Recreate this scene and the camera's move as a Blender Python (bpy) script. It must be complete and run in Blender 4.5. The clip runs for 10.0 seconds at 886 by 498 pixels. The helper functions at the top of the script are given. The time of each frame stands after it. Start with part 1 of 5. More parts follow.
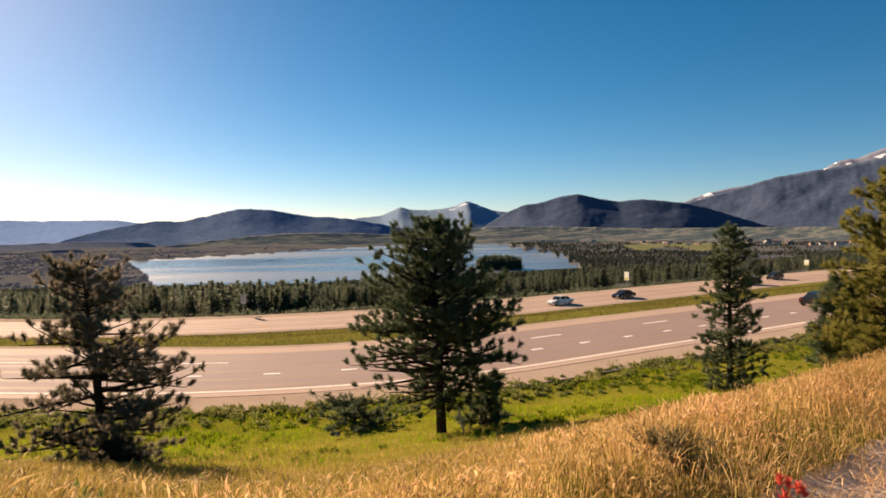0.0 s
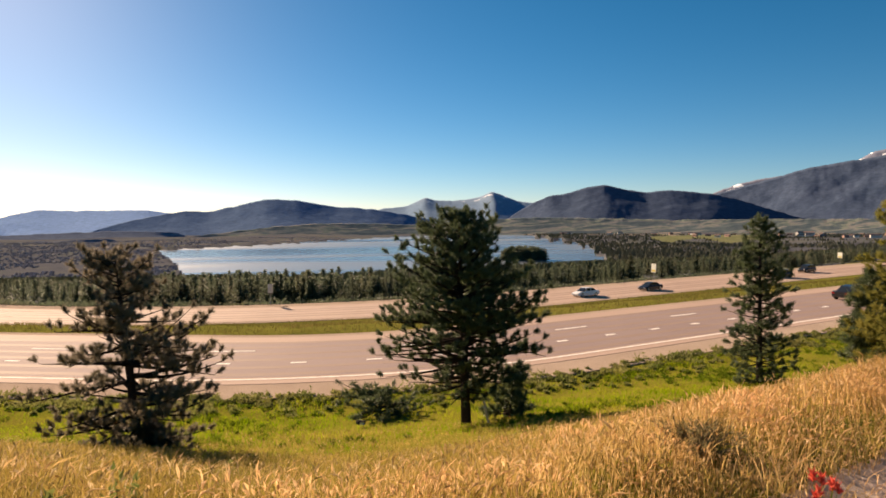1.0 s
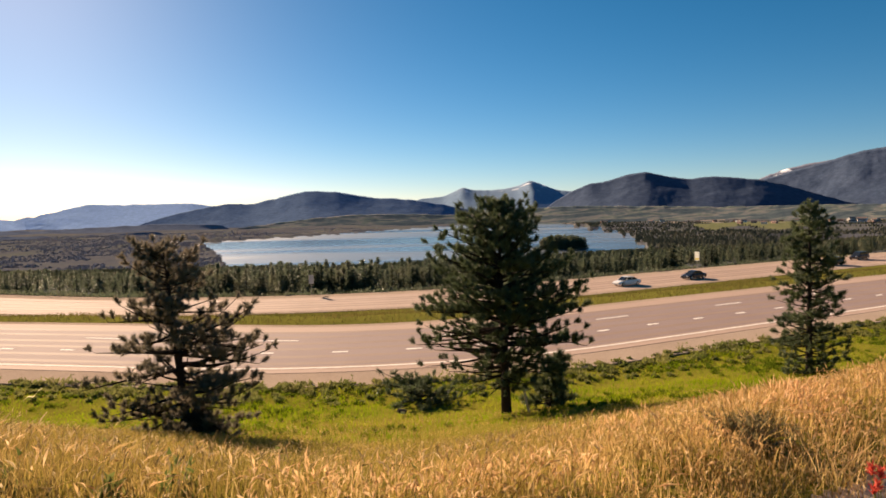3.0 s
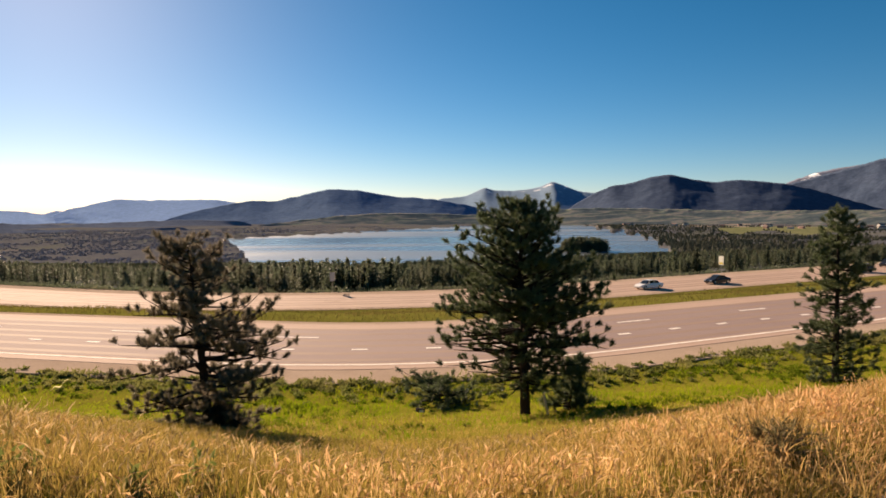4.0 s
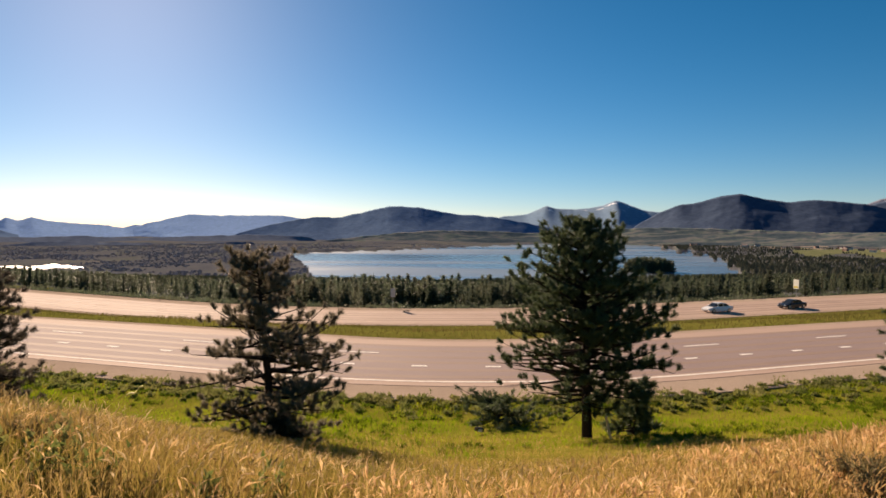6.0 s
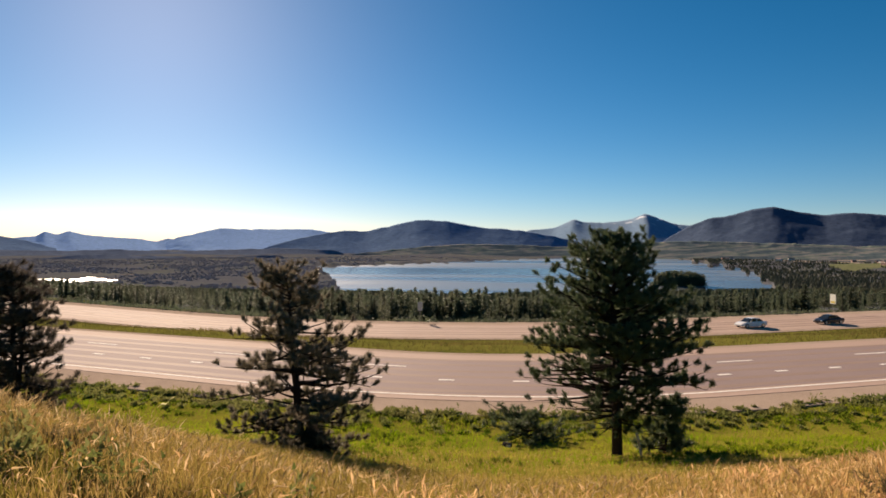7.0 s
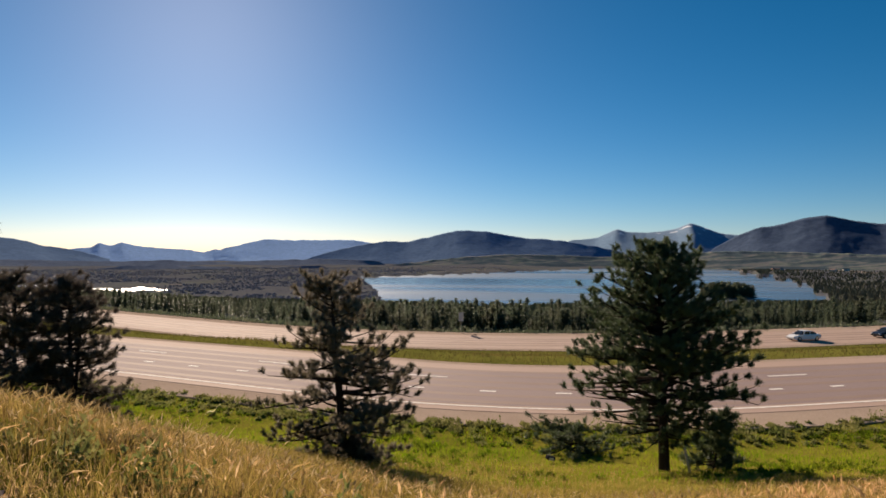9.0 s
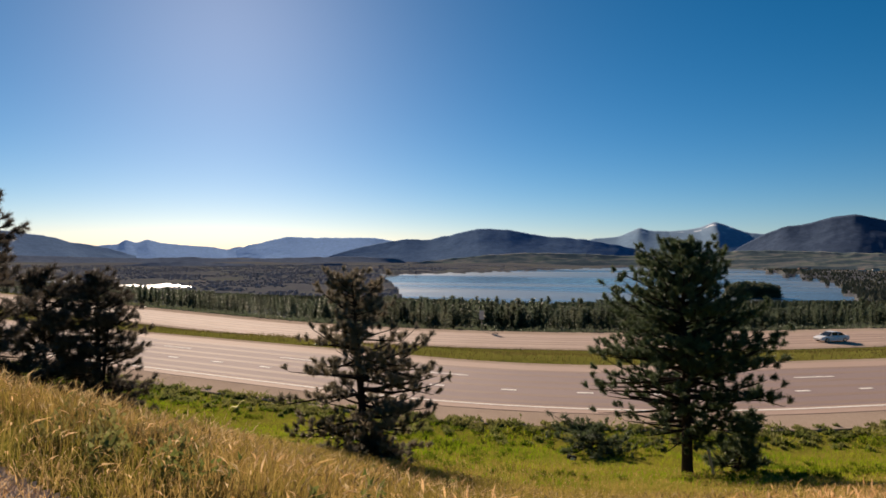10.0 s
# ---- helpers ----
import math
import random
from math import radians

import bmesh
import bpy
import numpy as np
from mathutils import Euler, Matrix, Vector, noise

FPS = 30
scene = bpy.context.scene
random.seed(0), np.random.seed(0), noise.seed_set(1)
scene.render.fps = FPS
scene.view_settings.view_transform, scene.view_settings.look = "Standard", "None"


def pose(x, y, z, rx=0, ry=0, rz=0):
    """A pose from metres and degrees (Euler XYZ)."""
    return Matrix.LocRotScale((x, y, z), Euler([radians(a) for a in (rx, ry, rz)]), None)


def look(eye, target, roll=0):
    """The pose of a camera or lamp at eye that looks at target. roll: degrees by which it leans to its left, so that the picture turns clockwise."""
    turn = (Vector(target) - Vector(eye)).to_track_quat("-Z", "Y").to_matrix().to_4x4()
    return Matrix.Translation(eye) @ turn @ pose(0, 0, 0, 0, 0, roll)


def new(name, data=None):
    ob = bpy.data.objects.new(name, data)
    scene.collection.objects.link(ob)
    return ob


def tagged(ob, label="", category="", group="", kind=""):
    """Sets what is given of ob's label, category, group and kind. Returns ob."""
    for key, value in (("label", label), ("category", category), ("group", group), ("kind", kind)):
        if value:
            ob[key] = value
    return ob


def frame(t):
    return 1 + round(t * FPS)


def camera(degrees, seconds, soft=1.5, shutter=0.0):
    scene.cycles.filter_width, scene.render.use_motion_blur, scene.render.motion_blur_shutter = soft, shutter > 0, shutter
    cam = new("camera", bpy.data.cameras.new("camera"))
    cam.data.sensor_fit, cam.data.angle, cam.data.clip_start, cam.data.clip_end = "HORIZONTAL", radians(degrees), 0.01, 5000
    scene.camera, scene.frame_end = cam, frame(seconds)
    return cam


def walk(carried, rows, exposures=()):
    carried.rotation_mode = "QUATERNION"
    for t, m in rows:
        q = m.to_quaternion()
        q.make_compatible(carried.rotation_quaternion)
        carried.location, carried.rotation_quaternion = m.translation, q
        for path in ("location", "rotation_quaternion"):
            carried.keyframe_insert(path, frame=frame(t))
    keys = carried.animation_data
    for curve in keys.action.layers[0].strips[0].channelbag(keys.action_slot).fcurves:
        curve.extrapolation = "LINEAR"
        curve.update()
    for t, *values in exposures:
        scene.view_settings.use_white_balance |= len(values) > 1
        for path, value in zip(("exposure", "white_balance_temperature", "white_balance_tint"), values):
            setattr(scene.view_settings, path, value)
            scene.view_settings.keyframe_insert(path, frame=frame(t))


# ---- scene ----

# ---- camera ----
EYE = 8.3
cam = camera(69.5, 10.0, soft=1.7)
ROWS = [
    (0.0, 0.110, 0.590, -10.61, -1.67, 0.75),
    (0.5, 0.095, 0.592, -9.12, -1.99, 0.79),
    (1.0, 0.087, 0.594, -8.38, -2.47, 0.57),
    (1.5, 0.075, 0.595, -7.20, -2.81, 0.92),
    (2.0, 0.070, 0.596, -6.67, -2.97, 0.82),
    (2.5, 0.061, 0.597, -5.81, -3.26, 1.27),
    (4.0, 0.032, 0.599, -3.09, -3.32, 0.37),
    (4.5, 0.019, 0.600, -1.81, -3.34, 0.33),
    (5.0, 0.005, 0.600, -0.52, -3.07, -0.01),
    (5.5, -0.009, 0.600, 0.86, -2.45, -0.28),
    (7.0, -0.049, 0.598, 4.73, -0.53, -0.28),
    (7.5, -0.058, 0.597, 5.55, -0.18, -0.41),
    (8.0, -0.069, 0.596, 6.56, 0.13, -0.10),
    (8.5, -0.078, 0.595, 7.49, 0.31, -0.20),
    (9.0, -0.087, 0.594, 8.38, 0.39, -0.20),
    (9.5, -0.098, 0.592, 9.39, 0.44, -0.36),
    (10.0, -0.107, 0.590, 10.25, 0.21, -0.42),
]
walk(cam, [(t, pose(x, y, EYE, 90 + pitch, 0, yaw) @ pose(0, 0, 0, 0, 0, -roll)) for t, x, y, yaw, pitch, roll in ROWS],
     exposures=[(0.0, 1.25, 8700, 24), (4.5, 1.09, 8500, 24), (7.0, 0.92, 7700, 21), (10.0, 0.68, 7250, 19)])

# ---- sky and sun ----
SUN_AZ, SUN_EL = radians(-29.0), radians(21.5)
world = bpy.data.worlds.new("sky")
scene.world = world
world.use_nodes = True
wn = world.node_tree.nodes
sky = wn.new("ShaderNodeTexSky")
sky.sky_type = "NISHITA"
sky.sun_disc = False
sky.sun_elevation = SUN_EL
sky.sun_rotation = SUN_AZ
sky.altitude = 2800
sky.air_density, sky.dust_density, sky.ozone_density = 1.0, 1.6, 4.5
wn["Background"].inputs["Strength"].default_value = 0.0485
hue = wn.new("ShaderNodeHueSaturation")
hue.inputs["Hue"].default_value, hue.inputs["Saturation"].default_value = 0.490, 1.31
world.node_tree.links.new(sky.outputs["Color"], hue.inputs["Color"])
world.node_tree.links.new(hue.outputs["Color"], wn["Background"].inputs["Color"])
sun_data = bpy.data.lights.new("sun", "SUN")
sun_data.energy, sun_data.angle, sun_data.color = 5.0, radians(0.5), (1.0, 0.9, 0.74)
sun = new("sun", sun_data)
sun_dir = Vector((math.sin(SUN_AZ) * math.cos(SUN_EL), math.cos(SUN_AZ) * math.cos(SUN_EL), math.sin(SUN_EL)))
sun.matrix_world = look(sun_dir * 300, (0, 0, 0))


# ---- materials ----
def base_material(name, rough=0.8, metallic=0.0, spec=0.5):
    m = bpy.data.materials.new(name)
    m.use_nodes = True
    b = m.node_tree.nodes["Principled BSDF"]
    b.inputs["Roughness"].default_value = rough
    b.inputs["Metallic"].default_value = metallic
    b.inputs["Specular IOR Level"].default_value = spec
    return m, m.node_tree.nodes, m.node_tree.links, b


def ramp(nodes, stops, mode="LINEAR"):
    r = nodes.new("ShaderNodeValToRGB")
    r.color_ramp.interpolation = mode
    els = r.color_ramp.elements
    while len(els) < len(stops):
        els.new(0.5)
    for e, (p, c) in zip(els, stops):
        e.position, e.color = p, (*c, 1)
    return r


def noise_node(nodes, links, scale, detail=4.0, rough=0.6, stretch=None):
    co = nodes.new("ShaderNodeNewGeometry")
    n = nodes.new("ShaderNodeTexNoise")
    n.inputs["Scale"].default_value, n.inputs["Detail"].default_value, n.inputs["Roughness"].default_value = scale, detail, rough
    if stretch:
        mp = nodes.new("ShaderNodeMapping")
        mp.inputs["Scale"].default_value = stretch
        links.new(co.outputs["Position"], mp.inputs["Vector"])
        links.new(mp.outputs["Vector"], n.inputs["Vector"])
    else:
        links.new(co.outputs["Position"], n.inputs["Vector"])
    return n


def mix_color(nodes, links, fac, a, b, mode="MIX"):
    m = nodes.new("ShaderNodeMix")
    m.data_type, m.blend_type = "RGBA", mode
    for sock, v in ((m.inputs[0], fac), (m.inputs[6], a), (m.inputs[7], b)):
        if hasattr(v, "is_linked"):
            links.new(v, sock)
        elif isinstance(v, tuple):
            sock.default_value = (*v, 1)
        else:
            sock.default_value = v
    return m.outputs[2]


def bump(nodes, links, height, bsdf, strength=0.5, distance=0.05):
    b = nodes.new("ShaderNodeBump")
    b.inputs["Strength"].default_value, b.inputs["Distance"].default_value = strength, distance
    links.new(height, b.inputs["Height"])
    links.new(b.outputs["Normal"], bsdf.inputs["Normal"])


def two_scale(name, big, small, stops_a, stops_b, fac=0.5, rough=0.95, bump_d=0.03, spec=0.0, stretch=None):
    """A surface whose colour varies at two scales, with fine relief."""
    m, n, l, b = base_material(name, rough, spec=spec)
    na, nb = noise_node(n, l, big, 5, 0.6, stretch), noise_node(n, l, small, 4, 0.65)
    ra, rb = ramp(n, stops_a), ramp(n, stops_b)
    l.new(na.outputs["Fac"], ra.inputs["Fac"])
    l.new(nb.outputs["Fac"], rb.inputs["Fac"])
    l.new(mix_color(n, l, fac, ra.outputs["Color"], rb.outputs["Color"]), b.inputs["Base Color"])
    if bump_d:
        bump(n, l, nb.outputs["Fac"], b, 0.7, bump_d)
    return m


def leafy(name, stops, through_amount=0.3, patch=0.6, patch_colors=None, rough=0.6, tree=False, sheen=0.0):
    """Blades and needles: colour from blade to blade and from patch to patch, some light passing through."""
    m, n, l, b = base_material(name, rough, spec=sheen)
    g = n.new("ShaderNodeNewGeometry")
    r = ramp(n, stops)
    l.new(g.outputs["Random Per Island"], r.inputs["Fac"])
    color = r.outputs["Color"]
    info = n.new("ShaderNodeObjectInfo")
    tone = n.new("ShaderNodeMapRange")
    tone.inputs["To Min"].default_value, tone.inputs["To Max"].default_value = 0.75, 1.25
    l.new(info.outputs["Random"], tone.inputs["Value"])
    if patch_colors:
        pn = noise_node(n, l, patch, 3, 0.6)
        pr = ramp(n, patch_colors)
        l.new(pn.outputs["Fac"], pr.inputs["Fac"])
        color = mix_color(n, l, 0.55, color, pr.outputs["Color"])
    if tree:
        sc = n.new("ShaderNodeVectorMath")
        sc.operation = "SCALE"
        l.new(color, sc.inputs[0])
        l.new(tone.outputs["Result"], sc.inputs["Scale"])
        color = sc.outputs[0]
    l.new(color, b.inputs["Base Color"])
    t = n.new("ShaderNodeBsdfTranslucent")
    l.new(color, t.inputs["Color"])
    ms = n.new("ShaderNodeMixShader")
    ms.inputs[0].default_value = through_amount
    l.new(b.outputs[0], ms.inputs[1])
    l.new(t.outputs[0], ms.inputs[2])
    l.new(ms.outputs[0], n["Material Output"].inputs["Surface"])
    return m


def plain(name, color, rough=0.5, metallic=0.0, spec=0.5, wear=0.15, scale=8.0):
    m, n, l, b = base_material(name, rough, metallic, spec)
    nn = noise_node(n, l, scale, 4, 0.6)
    lo, hi = tuple(c * (1 - wear) for c in color), tuple(min(1, c * (1 + wear)) for c in color)
    r = ramp(n, [(0.3, lo), (0.7, hi)])
    l.new(nn.outputs["Fac"], r.inputs["Fac"])
    l.new(r.outputs["Color"], b.inputs["Base Color"])
    return m


M = {}
M["bank"] = two_scale("bank_soil_and_turf", 0.35, 9.0, [(0.3, (0.12, 0.13, 0.015)), (0.5, (0.20, 0.165, 0.03)), (0.7, (0.13, 0.14, 0.015))],
                      [(0.3, (0.07, 0.08, 0.01)), (0.7, (0.24, 0.21, 0.04))], bump_d=0.06)
M["dirt"] = two_scale("bare_path_dirt", 1.2, 14.0, [(0.3, (0.46, 0.34, 0.26)), (0.7, (0.58, 0.44, 0.35))],
                      [(0.35, (0.28, 0.20, 0.15)), (0.7, (0.56, 0.45, 0.37))], bump_d=0.03)
M["median"] = two_scale("median_turf", 0.12, 2.5, [(0.3, (0.10, 0.11, 0.02)), (0.55, (0.16, 0.15, 0.03)), (0.75, (0.09, 0.11, 0.02))],
                        [(0.3, (0.06, 0.07, 0.015)), (0.7, (0.20, 0.18, 0.05))], bump_d=0.15)
# Land stops lean blue-grey: the valley haze is put into the colour.
M["land"] = two_scale("haze_tinted_valley_land", 0.006, 0.06, [(0.38, (0.07, 0.078, 0.094)), (0.5, (0.095, 0.102, 0.115)), (0.58, (0.115, 0.13, 0.10)), (0.64, (0.17, 0.145, 0.14)), (0.72, (0.08, 0.086, 0.098))],
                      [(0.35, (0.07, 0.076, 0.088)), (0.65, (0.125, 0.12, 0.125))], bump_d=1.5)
M["pasture"] = two_scale("far_green_pasture", 0.01, 0.08, [(0.35, (0.12, 0.14, 0.07)), (0.65, (0.18, 0.185, 0.095))], [(0.35, (0.09, 0.11, 0.055)), (0.65, (0.21, 0.195, 0.11))], bump_d=0.5)
M["meadow"] = two_scale("far_pale_meadow", 0.01, 0.08, [(0.35, (0.24, 0.20, 0.165)), (0.65, (0.32, 0.265, 0.21))], [(0.35, (0.18, 0.16, 0.13)), (0.65, (0.34, 0.28, 0.22))], bump_d=0.5)
M["asphalt"] = two_scale("worn_grey_asphalt", 0.09, 30.0, [(0.3, (0.36, 0.25, 0.20)), (0.7, (0.46, 0.33, 0.265))],
                         [(0.3, (0.32, 0.225, 0.18)), (0.7, (0.50, 0.36, 0.29))], rough=0.92, bump_d=0.004, spec=0.15)
M["asphalt_dark"] = two_scale("newer_dark_asphalt", 0.12, 30.0, [(0.3, (0.228, 0.165, 0.155)), (0.7, (0.30, 0.225, 0.208))],
                              [(0.3, (0.205, 0.147, 0.14)), (0.7, (0.33, 0.245, 0.228))], rough=0.92, bump_d=0.004, spec=0.15)
M["gravel"] = two_scale("gravel_shoulder", 0.3, 18.0, [(0.3, (0.34, 0.255, 0.195)), (0.7, (0.45, 0.345, 0.27))],
                        [(0.3, (0.23, 0.17, 0.13)), (0.7, (0.52, 0.41, 0.33))], bump_d=0.03)
M["paint"] = plain("road_paint", (0.86, 0.82, 0.75), 0.9, spec=0.05, wear=0.15, scale=3)
M["paint_worn"] = plain("worn_road_paint", (0.52, 0.42, 0.33), 0.95, spec=0.0, wear=0.25, scale=1.5)
M["wheel_track"] = two_scale("polished_wheel_track", 0.2, 25.0, [(0.3, (0.24, 0.165, 0.13)), (0.7, (0.31, 0.22, 0.175))],
                             [(0.3, (0.21, 0.145, 0.12)), (0.7, (0.34, 0.245, 0.20))], rough=0.85, bump_d=0.003, spec=0.15)
M["bark"] = two_scale("pine_bark", 3.0, 22.0, [(0.3, (0.024, 0.019, 0.017)), (0.7, (0.048, 0.038, 0.033))],
                      [(0.35, (0.016, 0.013, 0.012)), (0.7, (0.062, 0.048, 0.041))], bump_d=0.03, stretch=(1, 1, 0.3))
M["needles"] = leafy("pine_needles", [(0.0, (0.025, 0.042, 0.022)), (0.5, (0.07, 0.10, 0.05)), (1.0, (0.20, 0.24, 0.13))], 0.32, 1.1,
                     [(0.34, (0.02, 0.04, 0.02)), (0.66, (0.15, 0.19, 0.085))], rough=0.5, sheen=0.3)
M["needles_dry"] = leafy("pine_needles_brownish", [(0.0, (0.09, 0.08, 0.06)), (0.5, (0.19, 0.165, 0.125)), (1.0, (0.38, 0.33, 0.26))], 0.42, 1.6,
                         [(0.32, (0.08, 0.08, 0.05)), (0.68, (0.24, 0.19, 0.135))], rough=0.5, sheen=0.3)
M["needles_dark"] = leafy("dark_pine_needles", [(0.0, (0.045, 0.038, 0.034)), (0.5, (0.10, 0.085, 0.07)), (1.0, (0.22, 0.185, 0.15))], 0.36, 1.6,
                          [(0.32, (0.04, 0.038, 0.03)), (0.68, (0.14, 0.11, 0.085))], rough=0.5, sheen=0.25)
M["needles_bright"] = leafy("pine_needles_yellow_green", [(0.0, (0.08, 0.10, 0.025)), (0.5, (0.20, 0.20, 0.05)), (1.0, (0.36, 0.31, 0.09))], 0.45, 0.9,
                            [(0.35, (0.12, 0.13, 0.03)), (0.65, (0.32, 0.27, 0.08))])
M["far_needles"] = leafy("forest_needles", [(0.0, (0.065, 0.082, 0.056)), (0.6, (0.10, 0.118, 0.078)), (1.0, (0.15, 0.155, 0.105))], 0.5, 0.08,
                         [(0.32, (0.055, 0.085, 0.05)), (0.5, (0.09, 0.115, 0.068)), (0.68, (0.15, 0.14, 0.09))], tree=True, rough=0.55, sheen=0.3)
M["gold"] = leafy("dry_golden_grass", [(0.0, (0.15, 0.105, 0.035)), (0.5, (0.46, 0.295, 0.105)), (1.0, (0.88, 0.61, 0.33))], 0.62, 1.6,
                  [(0.35, (0.19, 0.16, 0.03)), (0.65, (0.66, 0.41, 0.18))])
M["seed_head"] = leafy("pale_seed_heads", [(0.0, (0.30, 0.19, 0.07)), (0.5, (0.66, 0.40, 0.19)), (1.0, (0.94, 0.70, 0.46))], 0.62, 0.8,
                       [(0.35, (0.36, 0.26, 0.09)), (0.65, (0.78, 0.50, 0.28))])
M["mixed"] = leafy("yellowing_grass", [(0.0, (0.10, 0.085, 0.02)), (0.5, (0.30, 0.21, 0.055)), (1.0, (0.56, 0.40, 0.18))], 0.5, 1.1,
                   [(0.34, (0.12, 0.14, 0.015)), (0.5, (0.30, 0.22, 0.05)), (0.66, (0.56, 0.37, 0.14))])
M["green"] = leafy("lush_green_grass", [(0.0, (0.09, 0.16, 0.006)), (0.5, (0.18, 0.27, 0.008)), (1.0, (0.32, 0.36, 0.02))], 0.5, 0.22,
                   [(0.34, (0.06, 0.14, 0.006)), (0.48, (0.16, 0.26, 0.01)), (0.64, (0.34, 0.34, 0.03))])
# Needles of the far valley: pale blue-grey stands for haze over them.
M["haze_tint_needles"] = leafy("haze_painted_needles", [(0.0, (0.24, 0.28, 0.36)), (0.6, (0.32, 0.35, 0.42)), (1.0, (0.44, 0.43, 0.45))], 0.72, 0.01,
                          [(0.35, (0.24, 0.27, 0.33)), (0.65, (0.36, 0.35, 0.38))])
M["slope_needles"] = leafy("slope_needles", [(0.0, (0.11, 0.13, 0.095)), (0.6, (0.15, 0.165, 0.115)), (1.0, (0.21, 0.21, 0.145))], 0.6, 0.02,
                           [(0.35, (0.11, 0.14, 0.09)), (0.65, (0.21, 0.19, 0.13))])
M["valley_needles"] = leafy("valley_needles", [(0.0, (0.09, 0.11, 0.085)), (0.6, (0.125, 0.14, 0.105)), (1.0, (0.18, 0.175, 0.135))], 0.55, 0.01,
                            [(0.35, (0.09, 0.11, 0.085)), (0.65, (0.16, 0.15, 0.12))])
M["rust"] = leafy("rusty_olive_grass", [(0.0, (0.06, 0.042, 0.015)), (0.5, (0.21, 0.13, 0.045)), (1.0, (0.46, 0.30, 0.14))], 0.5, 1.8,
                  [(0.36, (0.07, 0.06, 0.015)), (0.5, (0.20, 0.13, 0.04)), (0.64, (0.40, 0.24, 0.09))])
M["rust_head"] = leafy("tan_seed_heads", [(0.0, (0.14, 0.10, 0.04)), (0.5, (0.36, 0.26, 0.13)), (1.0, (0.68, 0.52, 0.31))], 0.5)
M["median_grass"] = leafy("olive_median_grass", [(0.0, (0.08, 0.08, 0.02)), (0.5, (0.14, 0.125, 0.035)), (1.0, (0.25, 0.20, 0.07))], 0.3, 0.12,
                          [(0.35, (0.09, 0.10, 0.02)), (0.65, (0.22, 0.165, 0.06))])
M["weed"] = leafy("leafy_green_weeds", [(0.0, (0.04, 0.07, 0.008)), (0.5, (0.09, 0.14, 0.012)), (1.0, (0.20, 0.24, 0.03))], 0.45, 0.3,
                  [(0.35, (0.05, 0.10, 0.008)), (0.65, (0.17, 0.20, 0.02))])
M["sage"] = leafy("grey_green_shrub", [(0.0, (0.10, 0.12, 0.035)), (0.5, (0.18, 0.19, 0.06)), (1.0, (0.30, 0.28, 0.12))], 0.45, 0.5,
                  [(0.35, (0.11, 0.15, 0.035)), (0.65, (0.28, 0.25, 0.09))])


def mountain_material(name, low, high, rock, rock_from, snow=None):
    """Wooded slopes with gullies, bare rock above a height, snow patches where there are some. Distance haze comes in
    with the low, high and rock colours.
    """
    m, n, l, b = base_material(name, 1.0, spec=0.0)
    na, nb = noise_node(n, l, 0.004, 8, 0.65), noise_node(n, l, 0.04, 6, 0.75, (1, 1, 0.5))
    ra = ramp(n, [(0.35, low), (0.65, high)])
    rb = ramp(n, [(0.3, tuple(c * 0.5 for c in low)), (0.7, tuple(c * 1.3 for c in high))])
    l.new(na.outputs["Fac"], ra.inputs["Fac"])
    l.new(nb.outputs["Fac"], rb.inputs["Fac"])
    color = mix_color(n, l, 0.5, ra.outputs["Color"], rb.outputs["Color"])
    g = n.new("ShaderNodeNewGeometry")
    sep = n.new("ShaderNodeSeparateXYZ")
    l.new(g.outputs["Position"], sep.inputs[0])
    ad = n.new("ShaderNodeMath")
    ad.operation = "MULTIPLY_ADD"
    ad.inputs[1].default_value, ad.inputs[2].default_value = 120.0, 0.0
    l.new(nb.outputs["Fac"], ad.inputs[0])
    su = n.new("ShaderNodeMath")
    su.operation = "ADD"
    l.new(sep.outputs["Z"], su.inputs[0])
    l.new(ad.outputs[0], su.inputs[1])
    mr = n.new("ShaderNodeMapRange")
    mr.inputs["From Min"].default_value, mr.inputs["From Max"].default_value = rock_from + 40, rock_from + 90
    l.new(su.outputs[0], mr.inputs["Value"])
    color = mix_color(n, l, mr.outputs["Result"], color, rock)
    if snow:
        ns = noise_node(n, l, 0.011, 3, 0.5, (1, 1, 2.2))
        ms = n.new("ShaderNodeMapRange")
        ms.inputs["From Min"].default_value, ms.inputs["From Max"].default_value = snow, snow + 0.03
        l.new(ns.outputs["Fac"], ms.inputs["Value"])
        mm = n.new("ShaderNodeMath")
        mm.operation = "MULTIPLY"
        l.new(ms.outputs["Result"], mm.inputs[0])
        l.new(mr.outputs["Result"], mm.inputs[1])
        color = mix_color(n, l, mm.outputs[0], color, (0.85, 0.87, 0.9))
    l.new(color, b.inputs["Base Color"])
    bump(n, l, nb.outputs["Fac"], b, 0.25, 5.0)
    return m


